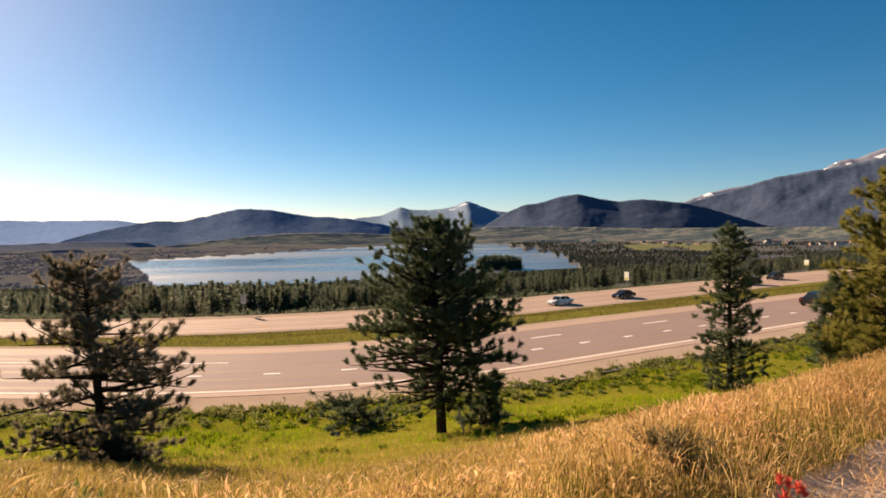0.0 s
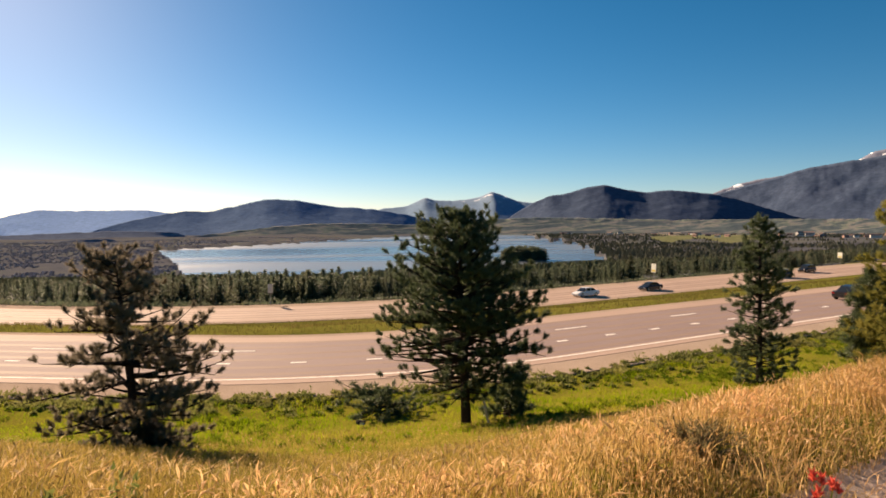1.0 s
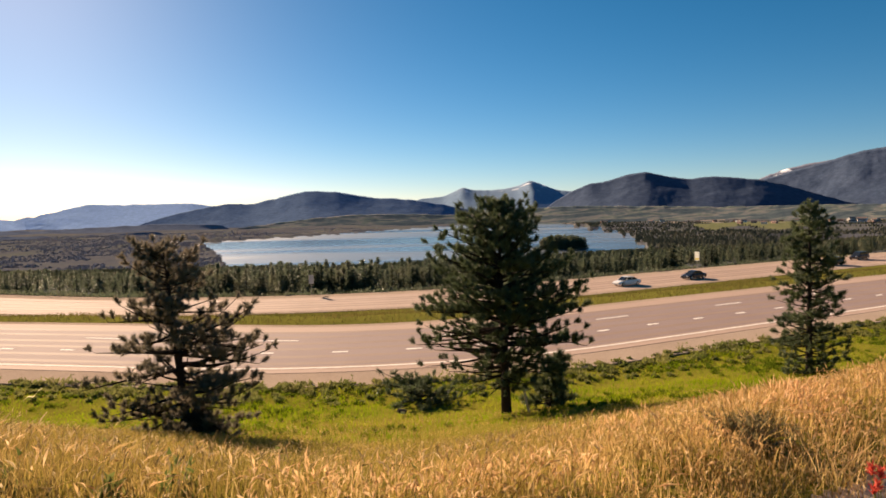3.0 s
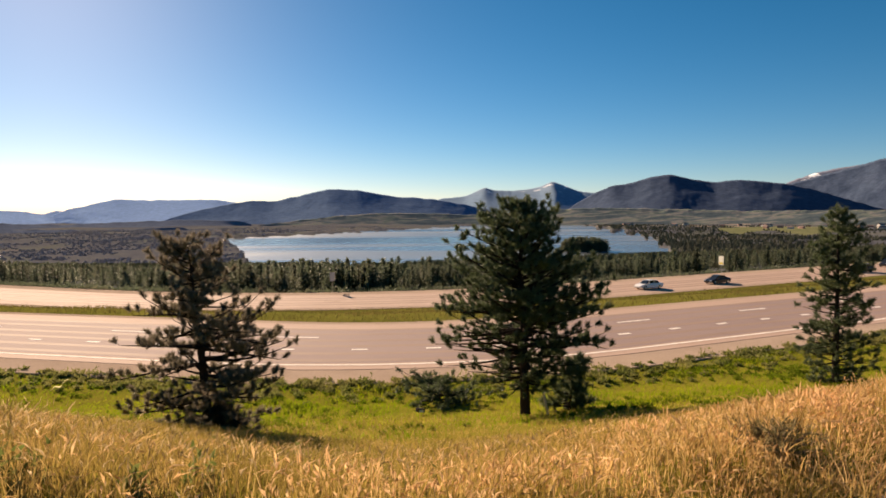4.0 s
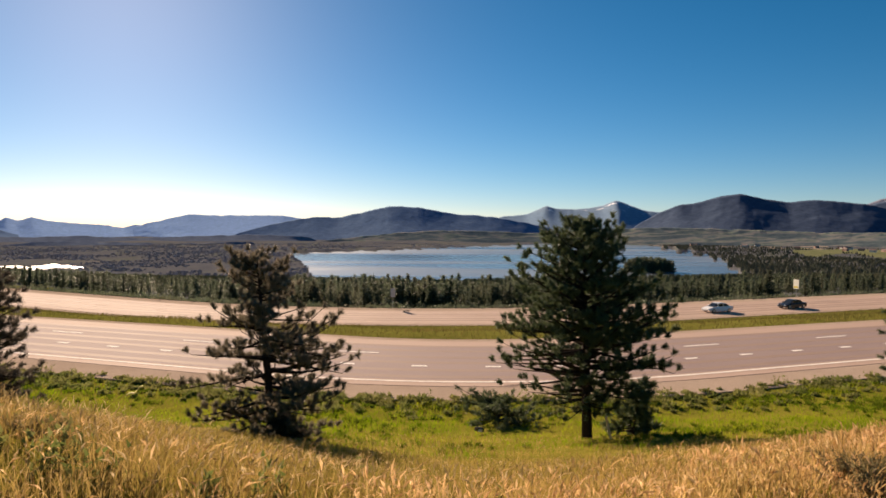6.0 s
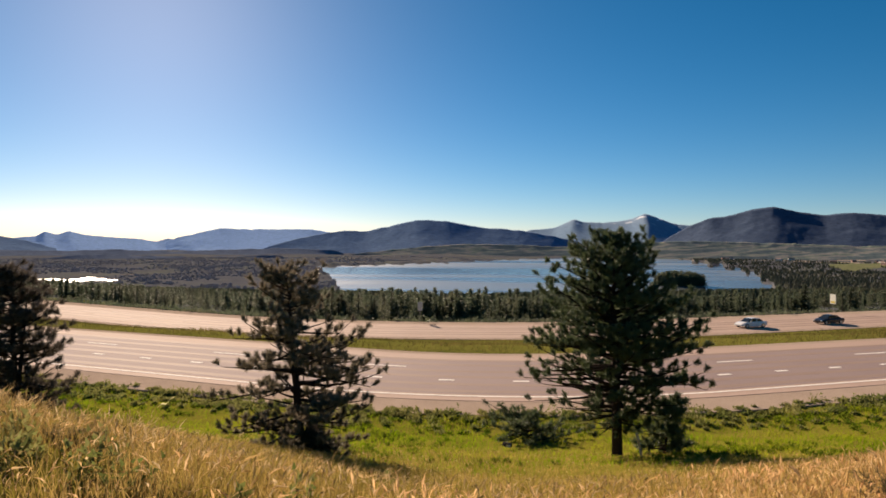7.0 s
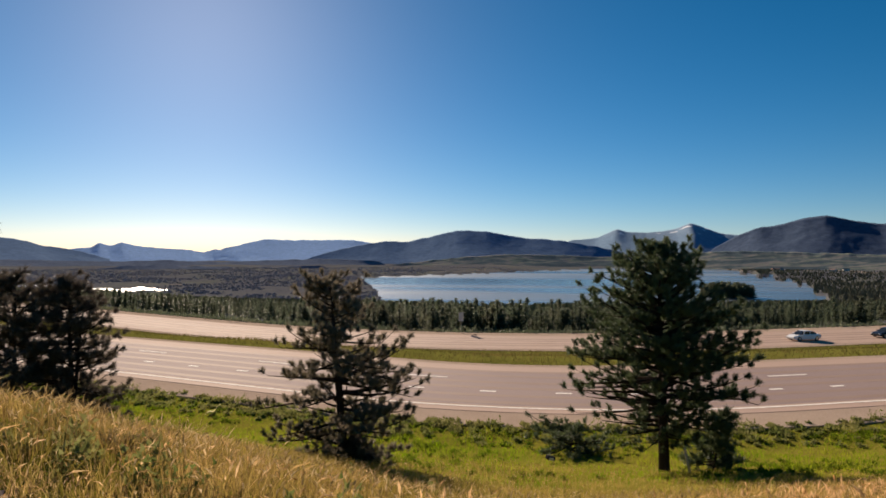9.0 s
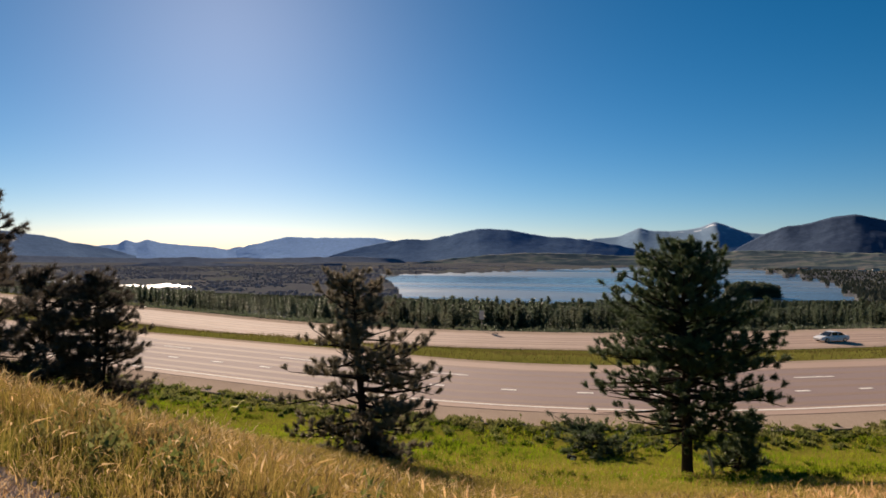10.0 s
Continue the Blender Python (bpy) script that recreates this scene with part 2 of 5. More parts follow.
# ---- mesh helpers ----
def np_mesh(name, verts, tris, materials, smooth=False, index=None):
    """One mesh from arrays of corners and triangles (or quads)."""
    verts, tris = np.asarray(verts, dtype=np.float32), np.asarray(tris, dtype=np.int32)
    k = tris.shape[1]
    me = bpy.data.meshes.new(name)
    me.vertices.add(len(verts))
    me.vertices.foreach_set("co", verts.ravel())
    me.loops.add(tris.size)
    me.loops.foreach_set("vertex_index", tris.ravel())
    me.polygons.add(len(tris))
    me.polygons.foreach_set("loop_start", np.arange(len(tris), dtype=np.int32) * k)
    me.polygons.foreach_set("loop_total", np.full(len(tris), k, dtype=np.int32))
    if index is not None:
        me.polygons.foreach_set("material_index", np.asarray(index, dtype=np.int32))
    me.polygons.foreach_set("use_smooth", np.full(len(tris), smooth, dtype=bool))
    for m in materials:
        me.materials.append(m)
    me.update(calc_edges=True)
    return me


def part(name, bm, material, parent, label=""):
    me = bpy.data.meshes.new(name)
    bm.to_mesh(me)
    bm.free()
    if material:
        me.materials.append(material)
    ob = new(name, me)
    ob.parent = parent
    if label:
        ob["label"] = label
    return ob


def part_mesh(name, me, parent, label=""):
    ob = new(name, me)
    ob.parent = parent
    if label:
        ob["label"] = label
    return ob


def box_bm(bm, x0, x1, y0, y1, z0, z1, bevel=0.0):
    r = bmesh.ops.create_cube(bm, size=1.0, matrix=Matrix.Translation(((x0 + x1) / 2, (y0 + y1) / 2, (z0 + z1) / 2))
                              @ Matrix.Diagonal((x1 - x0, y1 - y0, z1 - z0, 1)))
    if bevel:
        edges = {e for v in r["verts"] for e in v.link_edges}
        bmesh.ops.bevel(bm, geom=list(edges), offset=bevel, segments=2, affect="EDGES", profile=0.6)


# ---- lie of the land ----
C1, TH1 = (-1.54, 76.8), (0.27, 0.37)
C2, TH2 = (-12.6, 196.3), (0.41, 0.40)
VERGE, INNER = 45.2, 28.2
LAKE = -52.0


def offset_from(x, y, c, th):
    """Distance from the bend's centre line family: the radius on the arc, the normal distance on its straight ends."""
    dx, dy = x - c[0], y - c[1]
    ang = np.arctan2(dx, -dy)
    a = np.clip(ang, -th[0], th[1])
    return np.where(a == ang, np.hypot(dx, dy), dx * np.sin(a) - dy * np.cos(a))


def along(a, r, c, th, r0):
    """The point a metres along the bend (at radius r0), on the line of radius r."""
    a = np.asarray(a, dtype=float)
    bent = np.clip(a, -r0 * th[0], r0 * th[1])
    t, rest = bent / r0, a - bent
    return np.stack([c[0] + r * np.sin(t) + rest * np.cos(t), c[1] - r * np.cos(t) + rest * np.sin(t)], -1), t


def smooth01(v):
    v = np.clip(v, 0, 1)
    return v * v * (3 - 2 * v)


def wobble(x, y, s, seed=0.0):
    """Cheap smooth unevenness, from -1 to 1."""
    return (np.sin(x * s + 1.7 * np.sin(y * s * 0.63 + seed) + seed) + np.sin(y * s * 1.13 + 1.3 * np.sin(x * s * 0.71 - seed) + 2.1 * seed)
            + 0.5 * np.sin((x + y) * s * 2.3 + seed)) / 2.5


def path_edge(x):
    return 2.87 + np.minimum(0.47 * np.sqrt(x * x + 0.4), 3.4)


def in_lake(r, az):
    """1 inside the lake, 0 on land, by distance and bearing in degrees."""
    w = 1 + 0.025 * np.sin(az * 3.1) + 0.015 * np.sin(az * 7.7 + 1) + (0.09 * np.sin(az * 5.1) + 0.06 * np.sin(az * 11.3 + 2)) * smooth01((az - 11) / 3)
    far = np.interp(az, [-16.3, -9, -2.4, 4.9, 11, 14.5, 15.2, 16.7, 19.5, 22, 23.2], [1590, 1780, 2050, 2600, 3400, 3700, 3000, 2240, 1750, 1240, 640]) * w
    near = np.interp(az, [-16.3, -15.2, -14.4, -13.6, 23], [1585, 1250, 1000, 610, 610])
    main = (az > -16.3) & (az < 23.2) & (r > near) & (r < far)
    bay = ((az + 35.0) / 3.3) ** 2 + ((r - 1140 - 30 * np.sin(az * 2.2) - 12 * np.sin(az * 6.1)) / 44) ** 2 < 1
    bay |= ((az + 41.3) / 1.2) ** 2 + ((r - 1360) / 40) ** 2 < 1
    bay |= ((az + 28.6) / 0.9) ** 2 + ((r - 1475) / 30) ** 2 < 1
    return main | bay


def pasture(r, az):
    """Open green fields past the lake."""
    return (np.abs(az - 31.5 + 0.8 * np.sin(r * 0.011)) < 4.3) & (r > 1750 + 90 * np.sin(az * 1.3)) & (r < 2480 + 110 * np.sin(az * 1.9))


def pale_meadow(r, az):
    """Strips of dry meadow under the hills."""
    return (az > 12) & (az < 44) & (r > 2250) & (np.sin(r * 0.021 + 1.4 * np.sin(az * 0.55)) + 0.5 * np.sin(az * 1.7 + r * 0.004) > 0.75)


def ground_height(x, y):
    x, y = np.asarray(x, dtype=float), np.asarray(y, dtype=float)
    r1, r2 = offset_from(x, y, C1, TH1), offset_from(x, y, C2, TH2)
    crest = path_edge(x) + 1.0
    room = r1 - VERGE
    reach = np.maximum(room + (y - crest), 4.0)
    u = np.clip((y - crest) / reach, 0, 1)
    ramp_part = 0.1 * np.log((1 + np.exp(-10.0)) / (np.exp(-12.8 * u) + np.exp(-10.0)))
    drop = 0.4 * np.minimum(ramp_part, 1.0) + 0.6 * (1 - (1 - u) ** 1.7)
    bank = 6.55 - 6.67 * drop + 0.10 * wobble(x, y, 0.55) * smooth01(u * 4) * smooth01(room / 3) + 0.03 * wobble(x, y, 2.1, 1.0)
    bank = np.where(y < crest, 6.55 + 0.03 * wobble(x, y, 2.1, 1.0) - 0.06 * np.maximum(0, path_edge(x) - y).clip(0, 1), bank)
    z = np.where(r1 > VERGE, bank, -0.08)
    gap1, gap2 = INNER - r1, r2 - 114.4
    m = np.clip(gap1 / np.maximum(gap1 + gap2, 1), 0, 1)
    median = -0.08 - 4.0 * smooth01(m) + 0.12 * wobble(x, y, 0.4, 2.0) * smooth01(gap1 / 3) * smooth01(gap2 / 3)
    z = np.where((r1 <= INNER) & (r2 > 114.4), median, z)
    z = np.where((r2 <= 114.4), -4.08, z)
    d = np.maximum(98.4 - r2, 0)
    r, az = np.hypot(x, y), np.degrees(np.arctan2(x, y))
    fall = -4.08 - 0.10 * d + 0.6 * wobble(x, y, 0.06, 1.0) * smooth01(d / 20)
    rise = 4.0 + 5.0 * wobble(x, y, 0.004, 3.0) + 3 * wobble(x, y, 0.011, 5.0)
    rise = rise * (1 - 0.75 * smooth01((az + 42) / 2) * smooth01((-29 - az) / 2))
    fall = np.maximum(fall, LAKE + np.maximum(rise, 1.2))
    fall = np.where(in_lake(r, az) & (r > 400), LAKE - 4.0, fall)
    z = np.where(r2 < 98.4, fall, z)
    return z


# ---- the ground, one sheet to the horizon ----
def build_ground():
    az = np.radians(np.concatenate([np.arange(-64, 64.01, 0.4), np.arange(69, 292, 6.0)]))
    rad = 1.2 * 1.0205 ** np.arange(0, 411)
    rad[-1] = 4950
    a, r = np.meshgrid(az, rad)
    x, y = r * np.sin(a), r * np.cos(a)
    z = ground_height(x, y)
    back = (y < 1.0)
    z = np.where(back & (r > 8), 6.55 + 0.02 * np.minimum(r, 400), z)
    verts = np.stack([x, y, z], -1).reshape(-1, 3)
    na, nr = len(az), len(rad)
    i, j = np.meshgrid(np.arange(nr - 1), np.arange(na), indexing="ij")
    k = (j + 1) % na
    quads = np.stack([i * na + j, i * na + k, (i + 1) * na + k, (i + 1) * na + j], -1).reshape(-1, 4)
    cx, cy = verts[quads].mean(1)[:, 0], verts[quads].mean(1)[:, 1]
    r1, r2 = offset_from(cx, cy, C1, TH1), offset_from(cx, cy, C2, TH2)
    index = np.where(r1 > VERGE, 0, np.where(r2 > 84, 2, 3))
    index = np.where((cy < path_edge(cx)) & (np.hypot(cx, cy) < 30), 1, index)
    cr, caz = np.hypot(cx, cy), np.degrees(np.arctan2(cx, cy))
    index = np.where((index == 3) & pale_meadow(cr, caz), 5, index)
    index = np.where((index == 3) & pasture(cr, caz), 4, index)
    centre = len(verts)
    verts = np.vstack([verts, [[0, 0, 6.55]]])
    fan = np.stack([np.arange(na)[::2], (np.arange(na)[::2] + 1) % na, (np.arange(na)[::2] + 2) % na, np.full(len(np.arange(na)[::2]), centre)], -1)
    if na % 2:
        fan[-1, 2] = 0
    quads, index = np.vstack([quads, fan[:, [3, 2, 1, 0]]]), np.concatenate([index, np.ones(len(fan), dtype=int)])
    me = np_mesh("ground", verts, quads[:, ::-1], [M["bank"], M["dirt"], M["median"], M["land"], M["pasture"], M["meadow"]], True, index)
    ob = new("ground", me)
    tagged(ob, "grassy hillside falling to a wooded valley floor", "ground", kind="structure")


build_ground()


def build_lake():
    m, n, l, b = base_material("lake_water", 0.10, spec=0.5)
    nn, nb = noise_node(n, l, 0.004, 3, 0.5, (0.25, 1, 1)), noise_node(n, l, 0.35, 4, 0.6, (0.5, 1, 1))
    r = ramp(n, [(0.4, (0.07, 0.10, 0.125)), (0.6, (0.17, 0.20, 0.22))])
    l.new(nn.outputs["Fac"], r.inputs["Fac"])
    l.new(r.outputs["Color"], b.inputs["Base Color"])
    mr = n.new("ShaderNodeMapRange")
    mr.inputs["From Min"].default_value, mr.inputs["From Max"].default_value = 0.35, 0.65
    mr.inputs["To Min"].default_value, mr.inputs["To Max"].default_value = 0.14, 0.42
    l.new(nn.outputs["Fac"], mr.inputs["Value"])
    l.new(mr.outputs["Result"], b.inputs["Roughness"])
    bump(n, l, nb.outputs["Fac"], b, 0.35, 0.3)
    verts = [(-1600, 560, LAKE), (1700, 560, LAKE), (1700, 4000, LAKE), (-1600, 4000, LAKE)]
    ob = new("water", np_mesh("water", verts, [(0, 1, 2, 3)], [m]))
    tagged(ob, "calm blue reservoir water with faint wind streaks", "lake", kind="structure")


build_lake()


# ---- mountains ----
def mountain(label, crest, dist, depth, material, spur=0.25, seed=0.0, step=0.12, base=LAKE, round_by=0.28):
    """A range: crest is (bearing, elevation) of its summits and saddles, dist the crest's distance, depth the run of its slopes for each metre of rise."""
    az = np.arange(crest[0][0] - 3.0, crest[-1][0] + 3.0, step)
    el = np.interp(az, [crest[0][0] - 3.0] + [c[0] for c in crest] + [crest[-1][0] + 3.0], [crest[0][1] - 2.0] + [c[1] for c in crest] + [crest[-1][1] - 2.0])
    def soften(v, width):
        k = np.exp(-0.5 * (np.arange(-3 * width, 3 * width + step, step) / width) ** 2)
        half = len(k) // 2
        return np.convolve(np.pad(v, half, mode="edge"), k / k.sum(), "valid")[:len(v)]
    el = soften(el, round_by)
    ragged = np.array([noise.fractal((a * 0.9, seed, 0.0), 0.8, 2.1, 5) for a in az]) * 0.06
    top = EYE + np.tan(np.radians(el)) * dist
    s = np.concatenate([np.linspace(0, 1, 30), [1.05, 1.2]])
    A, S = np.meshgrid(np.radians(az), s)
    T = np.meshgrid(top, s)[0] + np.meshgrid(np.tan(np.radians(ragged)) * dist, s)[0] * np.clip(S, 0, 1) ** 5
    low = base - 6
    run = np.maximum(soften(top - low, 2.2) * depth, 25.0)
    twist = np.array([noise.fractal((a * 0.35, c * 1.5, seed), 0.9, 2.1, 4) for c, a in zip(S.ravel(), np.degrees(A).ravel())]).reshape(S.shape)
    A = A + np.radians(0.5) * twist * np.clip(1 - S, 0, 1) ** 0.8
    R = np.meshgrid(run, s)[0]
    r = dist - R + R * S
    x, y = r * np.sin(A), r * np.cos(A)
    prof = np.where(S <= 1, np.clip(S, 0, 1), 1 - (S - 1) * 3)
    flank = np.sin(np.clip(S, 0, 1) * math.pi) ** 0.7
    rough = np.array([noise.fractal((px * 0.0035, py * 0.0035, seed), 0.9, 2.1, 5) for px, py in zip(x.ravel(), y.ravel())]).reshape(x.shape)
    gully = 1 - spur * flank * np.clip(0.5 + 0.5 * rough, 0, 1.2)
    z = low + (T - low) * prof * gully
    z = np.maximum(z, low)
    verts = np.stack([x, y, z], -1).reshape(-1, 3)
    n = len(az)
    i, j = np.meshgrid(np.arange(len(s) - 1), np.arange(n - 1), indexing="ij")
    quads = np.stack([i * n + j, i * n + j + 1, (i + 1) * n + j + 1, (i + 1) * n + j], -1).reshape(-1, 4)
    ob = new("mountain", np_mesh("mountain", verts, quads, [material], True))
    tagged(ob, label, "mountain", kind="structure")


# Wooded hills: slate blue of distance haze is mixed into the forest colours.
MT_NEAR = mountain_material("wooded_slope_haze_blue", (0.048, 0.076, 0.125), (0.074, 0.103, 0.16), (0.08, 0.103, 0.155), 900)
MT_MID = mountain_material("haze_painted_slope", (0.112, 0.178, 0.285), (0.138, 0.21, 0.325), (0.142, 0.208, 0.31), 900)
MT_LOW = mountain_material("haze_painted_woodland", (0.12, 0.15, 0.205), (0.15, 0.18, 0.235), (0.15, 0.18, 0.23), 900)
# Far ranges: haze is painted as pale blue into the base colours.
MT_FAR = mountain_material("haze_painted_range", (0.26, 0.41, 0.66), (0.29, 0.45, 0.72), (0.30, 0.44, 0.68), 150, 0.68)
MT_PEAK = mountain_material("haze_painted_summits", (0.18, 0.275, 0.38), (0.205, 0.30, 0.41), (0.22, 0.31, 0.41), 150, 0.62)
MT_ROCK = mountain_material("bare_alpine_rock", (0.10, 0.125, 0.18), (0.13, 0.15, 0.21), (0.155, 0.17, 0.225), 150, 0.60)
# Meadow and wood patches, their colours shifted to blue-grey for haze.
MT_BENCH = two_scale("haze_tinted_bench_meadow_wood", 0.011, 0.05, [(0.41, (0.07, 0.10, 0.115)), (0.48, (0.13, 0.17, 0.165)), (0.52, (0.33, 0.285, 0.255)), (0.555, (0.21, 0.25, 0.185)), (0.60, (0.075, 0.105, 0.12))],
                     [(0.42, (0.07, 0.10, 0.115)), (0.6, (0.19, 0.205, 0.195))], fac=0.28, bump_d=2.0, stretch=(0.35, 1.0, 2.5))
mountain("distant peaks with serrated summits, haze painted in as blue", [(-40, 0.0), (-38.3, 0.3), (-37.3, 0.38), (-36.7, 0.76), (-36, 0.5), (-35.1, 0.82), (-34.2, 0.55), (-33, 0.42), (-30.1, 0.22), (-29, 0.02), (-28, 0.3), (-26, 0.1)], 4860, 5.5, MT_FAR, 0.03, 1.0, step=0.08, round_by=0.09)
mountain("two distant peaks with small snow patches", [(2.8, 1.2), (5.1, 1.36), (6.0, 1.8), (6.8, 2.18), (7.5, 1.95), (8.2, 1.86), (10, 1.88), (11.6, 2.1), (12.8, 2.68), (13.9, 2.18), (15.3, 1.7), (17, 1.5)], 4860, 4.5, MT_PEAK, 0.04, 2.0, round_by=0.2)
mountain("long ridge beyond the lake, painted pale blue for haze", [(-28, 0.1), (-27, 0.45), (-25.8, 0.75), (-24, 1.18), (-21.5, 1.1), (-19, 1.15), (-16.5, 1.18), (-14.8, 0.9), (-12, 0.3)], 4750, 5.5, MT_FAR, 0.03, 3.0)
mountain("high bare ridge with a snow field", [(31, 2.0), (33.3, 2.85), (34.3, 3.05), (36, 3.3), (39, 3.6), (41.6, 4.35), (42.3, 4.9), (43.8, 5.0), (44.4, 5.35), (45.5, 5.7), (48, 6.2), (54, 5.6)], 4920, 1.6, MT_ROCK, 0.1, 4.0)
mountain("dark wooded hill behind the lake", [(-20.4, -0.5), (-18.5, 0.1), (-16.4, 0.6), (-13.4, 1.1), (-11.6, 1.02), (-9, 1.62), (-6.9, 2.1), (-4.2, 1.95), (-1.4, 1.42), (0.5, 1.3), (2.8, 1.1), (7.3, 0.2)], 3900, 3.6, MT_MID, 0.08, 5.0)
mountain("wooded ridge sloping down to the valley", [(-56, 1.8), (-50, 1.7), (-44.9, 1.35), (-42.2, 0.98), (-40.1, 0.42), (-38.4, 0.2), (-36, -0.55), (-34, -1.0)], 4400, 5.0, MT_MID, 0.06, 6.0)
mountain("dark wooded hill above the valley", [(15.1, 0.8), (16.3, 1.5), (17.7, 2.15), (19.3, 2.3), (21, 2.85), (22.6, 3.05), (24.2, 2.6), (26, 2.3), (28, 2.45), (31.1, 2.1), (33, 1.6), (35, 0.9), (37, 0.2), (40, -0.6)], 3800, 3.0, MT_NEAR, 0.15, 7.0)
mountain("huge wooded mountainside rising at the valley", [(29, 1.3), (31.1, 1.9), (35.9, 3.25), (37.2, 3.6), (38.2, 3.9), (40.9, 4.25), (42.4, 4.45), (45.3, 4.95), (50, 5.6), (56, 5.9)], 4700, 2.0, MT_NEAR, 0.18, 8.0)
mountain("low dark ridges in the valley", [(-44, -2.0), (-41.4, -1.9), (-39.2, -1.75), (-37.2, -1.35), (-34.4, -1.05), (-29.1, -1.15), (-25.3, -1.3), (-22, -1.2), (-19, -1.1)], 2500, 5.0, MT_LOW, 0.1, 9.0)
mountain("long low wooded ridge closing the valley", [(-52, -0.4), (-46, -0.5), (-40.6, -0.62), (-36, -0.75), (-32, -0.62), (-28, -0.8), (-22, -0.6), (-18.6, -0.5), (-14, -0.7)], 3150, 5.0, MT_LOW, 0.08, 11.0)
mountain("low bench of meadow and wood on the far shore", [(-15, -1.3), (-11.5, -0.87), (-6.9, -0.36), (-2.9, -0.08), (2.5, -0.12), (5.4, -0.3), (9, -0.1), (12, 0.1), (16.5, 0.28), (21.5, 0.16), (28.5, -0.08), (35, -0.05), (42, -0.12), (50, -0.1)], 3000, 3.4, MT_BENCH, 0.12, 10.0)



# ---- roads ----
def ribbon(name, c, th, r0, ra, rb, a0, a1, z, thick, material, step=2.0):
    a = np.arange(a0, a1 + step, step)
    pa, _ = along(a, ra, c, th, r0)
    pb, _ = along(a, rb, c, th, r0)
    n = len(a)
    verts = np.concatenate([np.c_[pa, np.full(n, z)], np.c_[pb, np.full(n, z)], np.c_[pa, np.full(n, z - thick)], np.c_[pb, np.full(n, z - thick)]])
    q = []
    for i in range(n - 1):
        q += [(i, n + i, n + i + 1, i + 1), (2 * n + i, i, i + 1, 2 * n + i + 1), (n + i, 3 * n + i, 3 * n + i + 1, n + i + 1)]
    return np_mesh(name, verts, q, [material])


def dash_mesh(length, width=0.14, thick=0.006, mat=None):
    h = [(-length / 2, -width / 2), (length / 2, -width / 2), (length / 2, width / 2), (-length / 2, width / 2)]
    verts = [(x, y, 0) for x, y in h] + [(x, y, thick) for x, y in h]
    return np_mesh("lane_dash", verts, [(4, 5, 6, 7), (0, 1, 5, 4), (1, 2, 6, 5), (2, 3, 7, 6), (3, 0, 4, 7)], [mat])


def road(name, label, c, th, r0, ra, rb, z, parts, lines, dashes, span=(-190, 190), paint=None, tracks=()):
    paint = paint or M["paint"]
    root = new(name, ribbon(name, c, th, r0, ra, rb, span[0], span[1], z, 0.3, M["asphalt"]))
    tagged(root, label, "road", kind="structure")
    for pname, pa, pb, dz, mat in parts:
        part_mesh(pname, ribbon(pname, c, th, r0, pa, pb, span[0], span[1], z + dz, 0.3, mat), root)
    for r, w in lines:
        part_mesh("edge_line", ribbon("edge_line", c, th, r0, r - w / 2, r + w / 2, span[0], span[1], z + 0.012, 0.006, paint, 1.5), root)
    for r in tracks:
        part_mesh("wheel_track", ribbon("wheel_track", c, th, r0, r - 0.3, r + 0.3, span[0], span[1], z + 0.006, 0.002, M["wheel_track"], 1.5), root)
    for r, length, width, first, period, lo, hi in dashes:
        me = dash_mesh(length, width, mat=paint)
        for a in np.arange(first - math.floor((first - lo) / period) * period, hi, period):
            p, t = along(a, r, c, th, r)
            ob = part_mesh("lane_dash", me, root)
            ob.matrix_basis = pose(p[0], p[1], z + 0.008, 0, 0, math.degrees(float(t)))
    return root


road("road_near", "three-lane highway carriageway of worn asphalt, curving", C1, TH1, 37.6, 29.0, 42.6, 0.0,
     [("lane_overlay", 31.3, 41.2, 0.004, M["asphalt_dark"]), ("gravel_shoulder", 42.6, 45.3, -0.02, M["gravel"]), ("inner_shoulder", 28.0, 29.0, -0.02, M["gravel"])],
     [(41.6, 0.19)],
     [(37.7, 0.95, 0.26, -1.45, 4.5, -120, 120), (34.0, 3.05, 0.2, -6.0, 12.6, -150, 150)], tracks=(40.5, 38.8, 36.7, 35.0, 32.9, 31.2))
road("road_far", "two-lane highway carriageway beyond the grass median", C2, TH2, 105.0, 100.0, 113.2, -4.0,
     [("gravel_shoulder", 113.2, 114.5, -0.02, M["gravel"]), ("inner_shoulder", 96.6, 100.0, -0.02, M["gravel"])],
     [(111.4, 0.15), (102.4, 0.15)], [(107.0, 3.05, 0.15, 2.0, 12.2, -150, 150)], paint=M["paint_worn"], tracks=(110.0, 108.2, 105.6, 103.8))


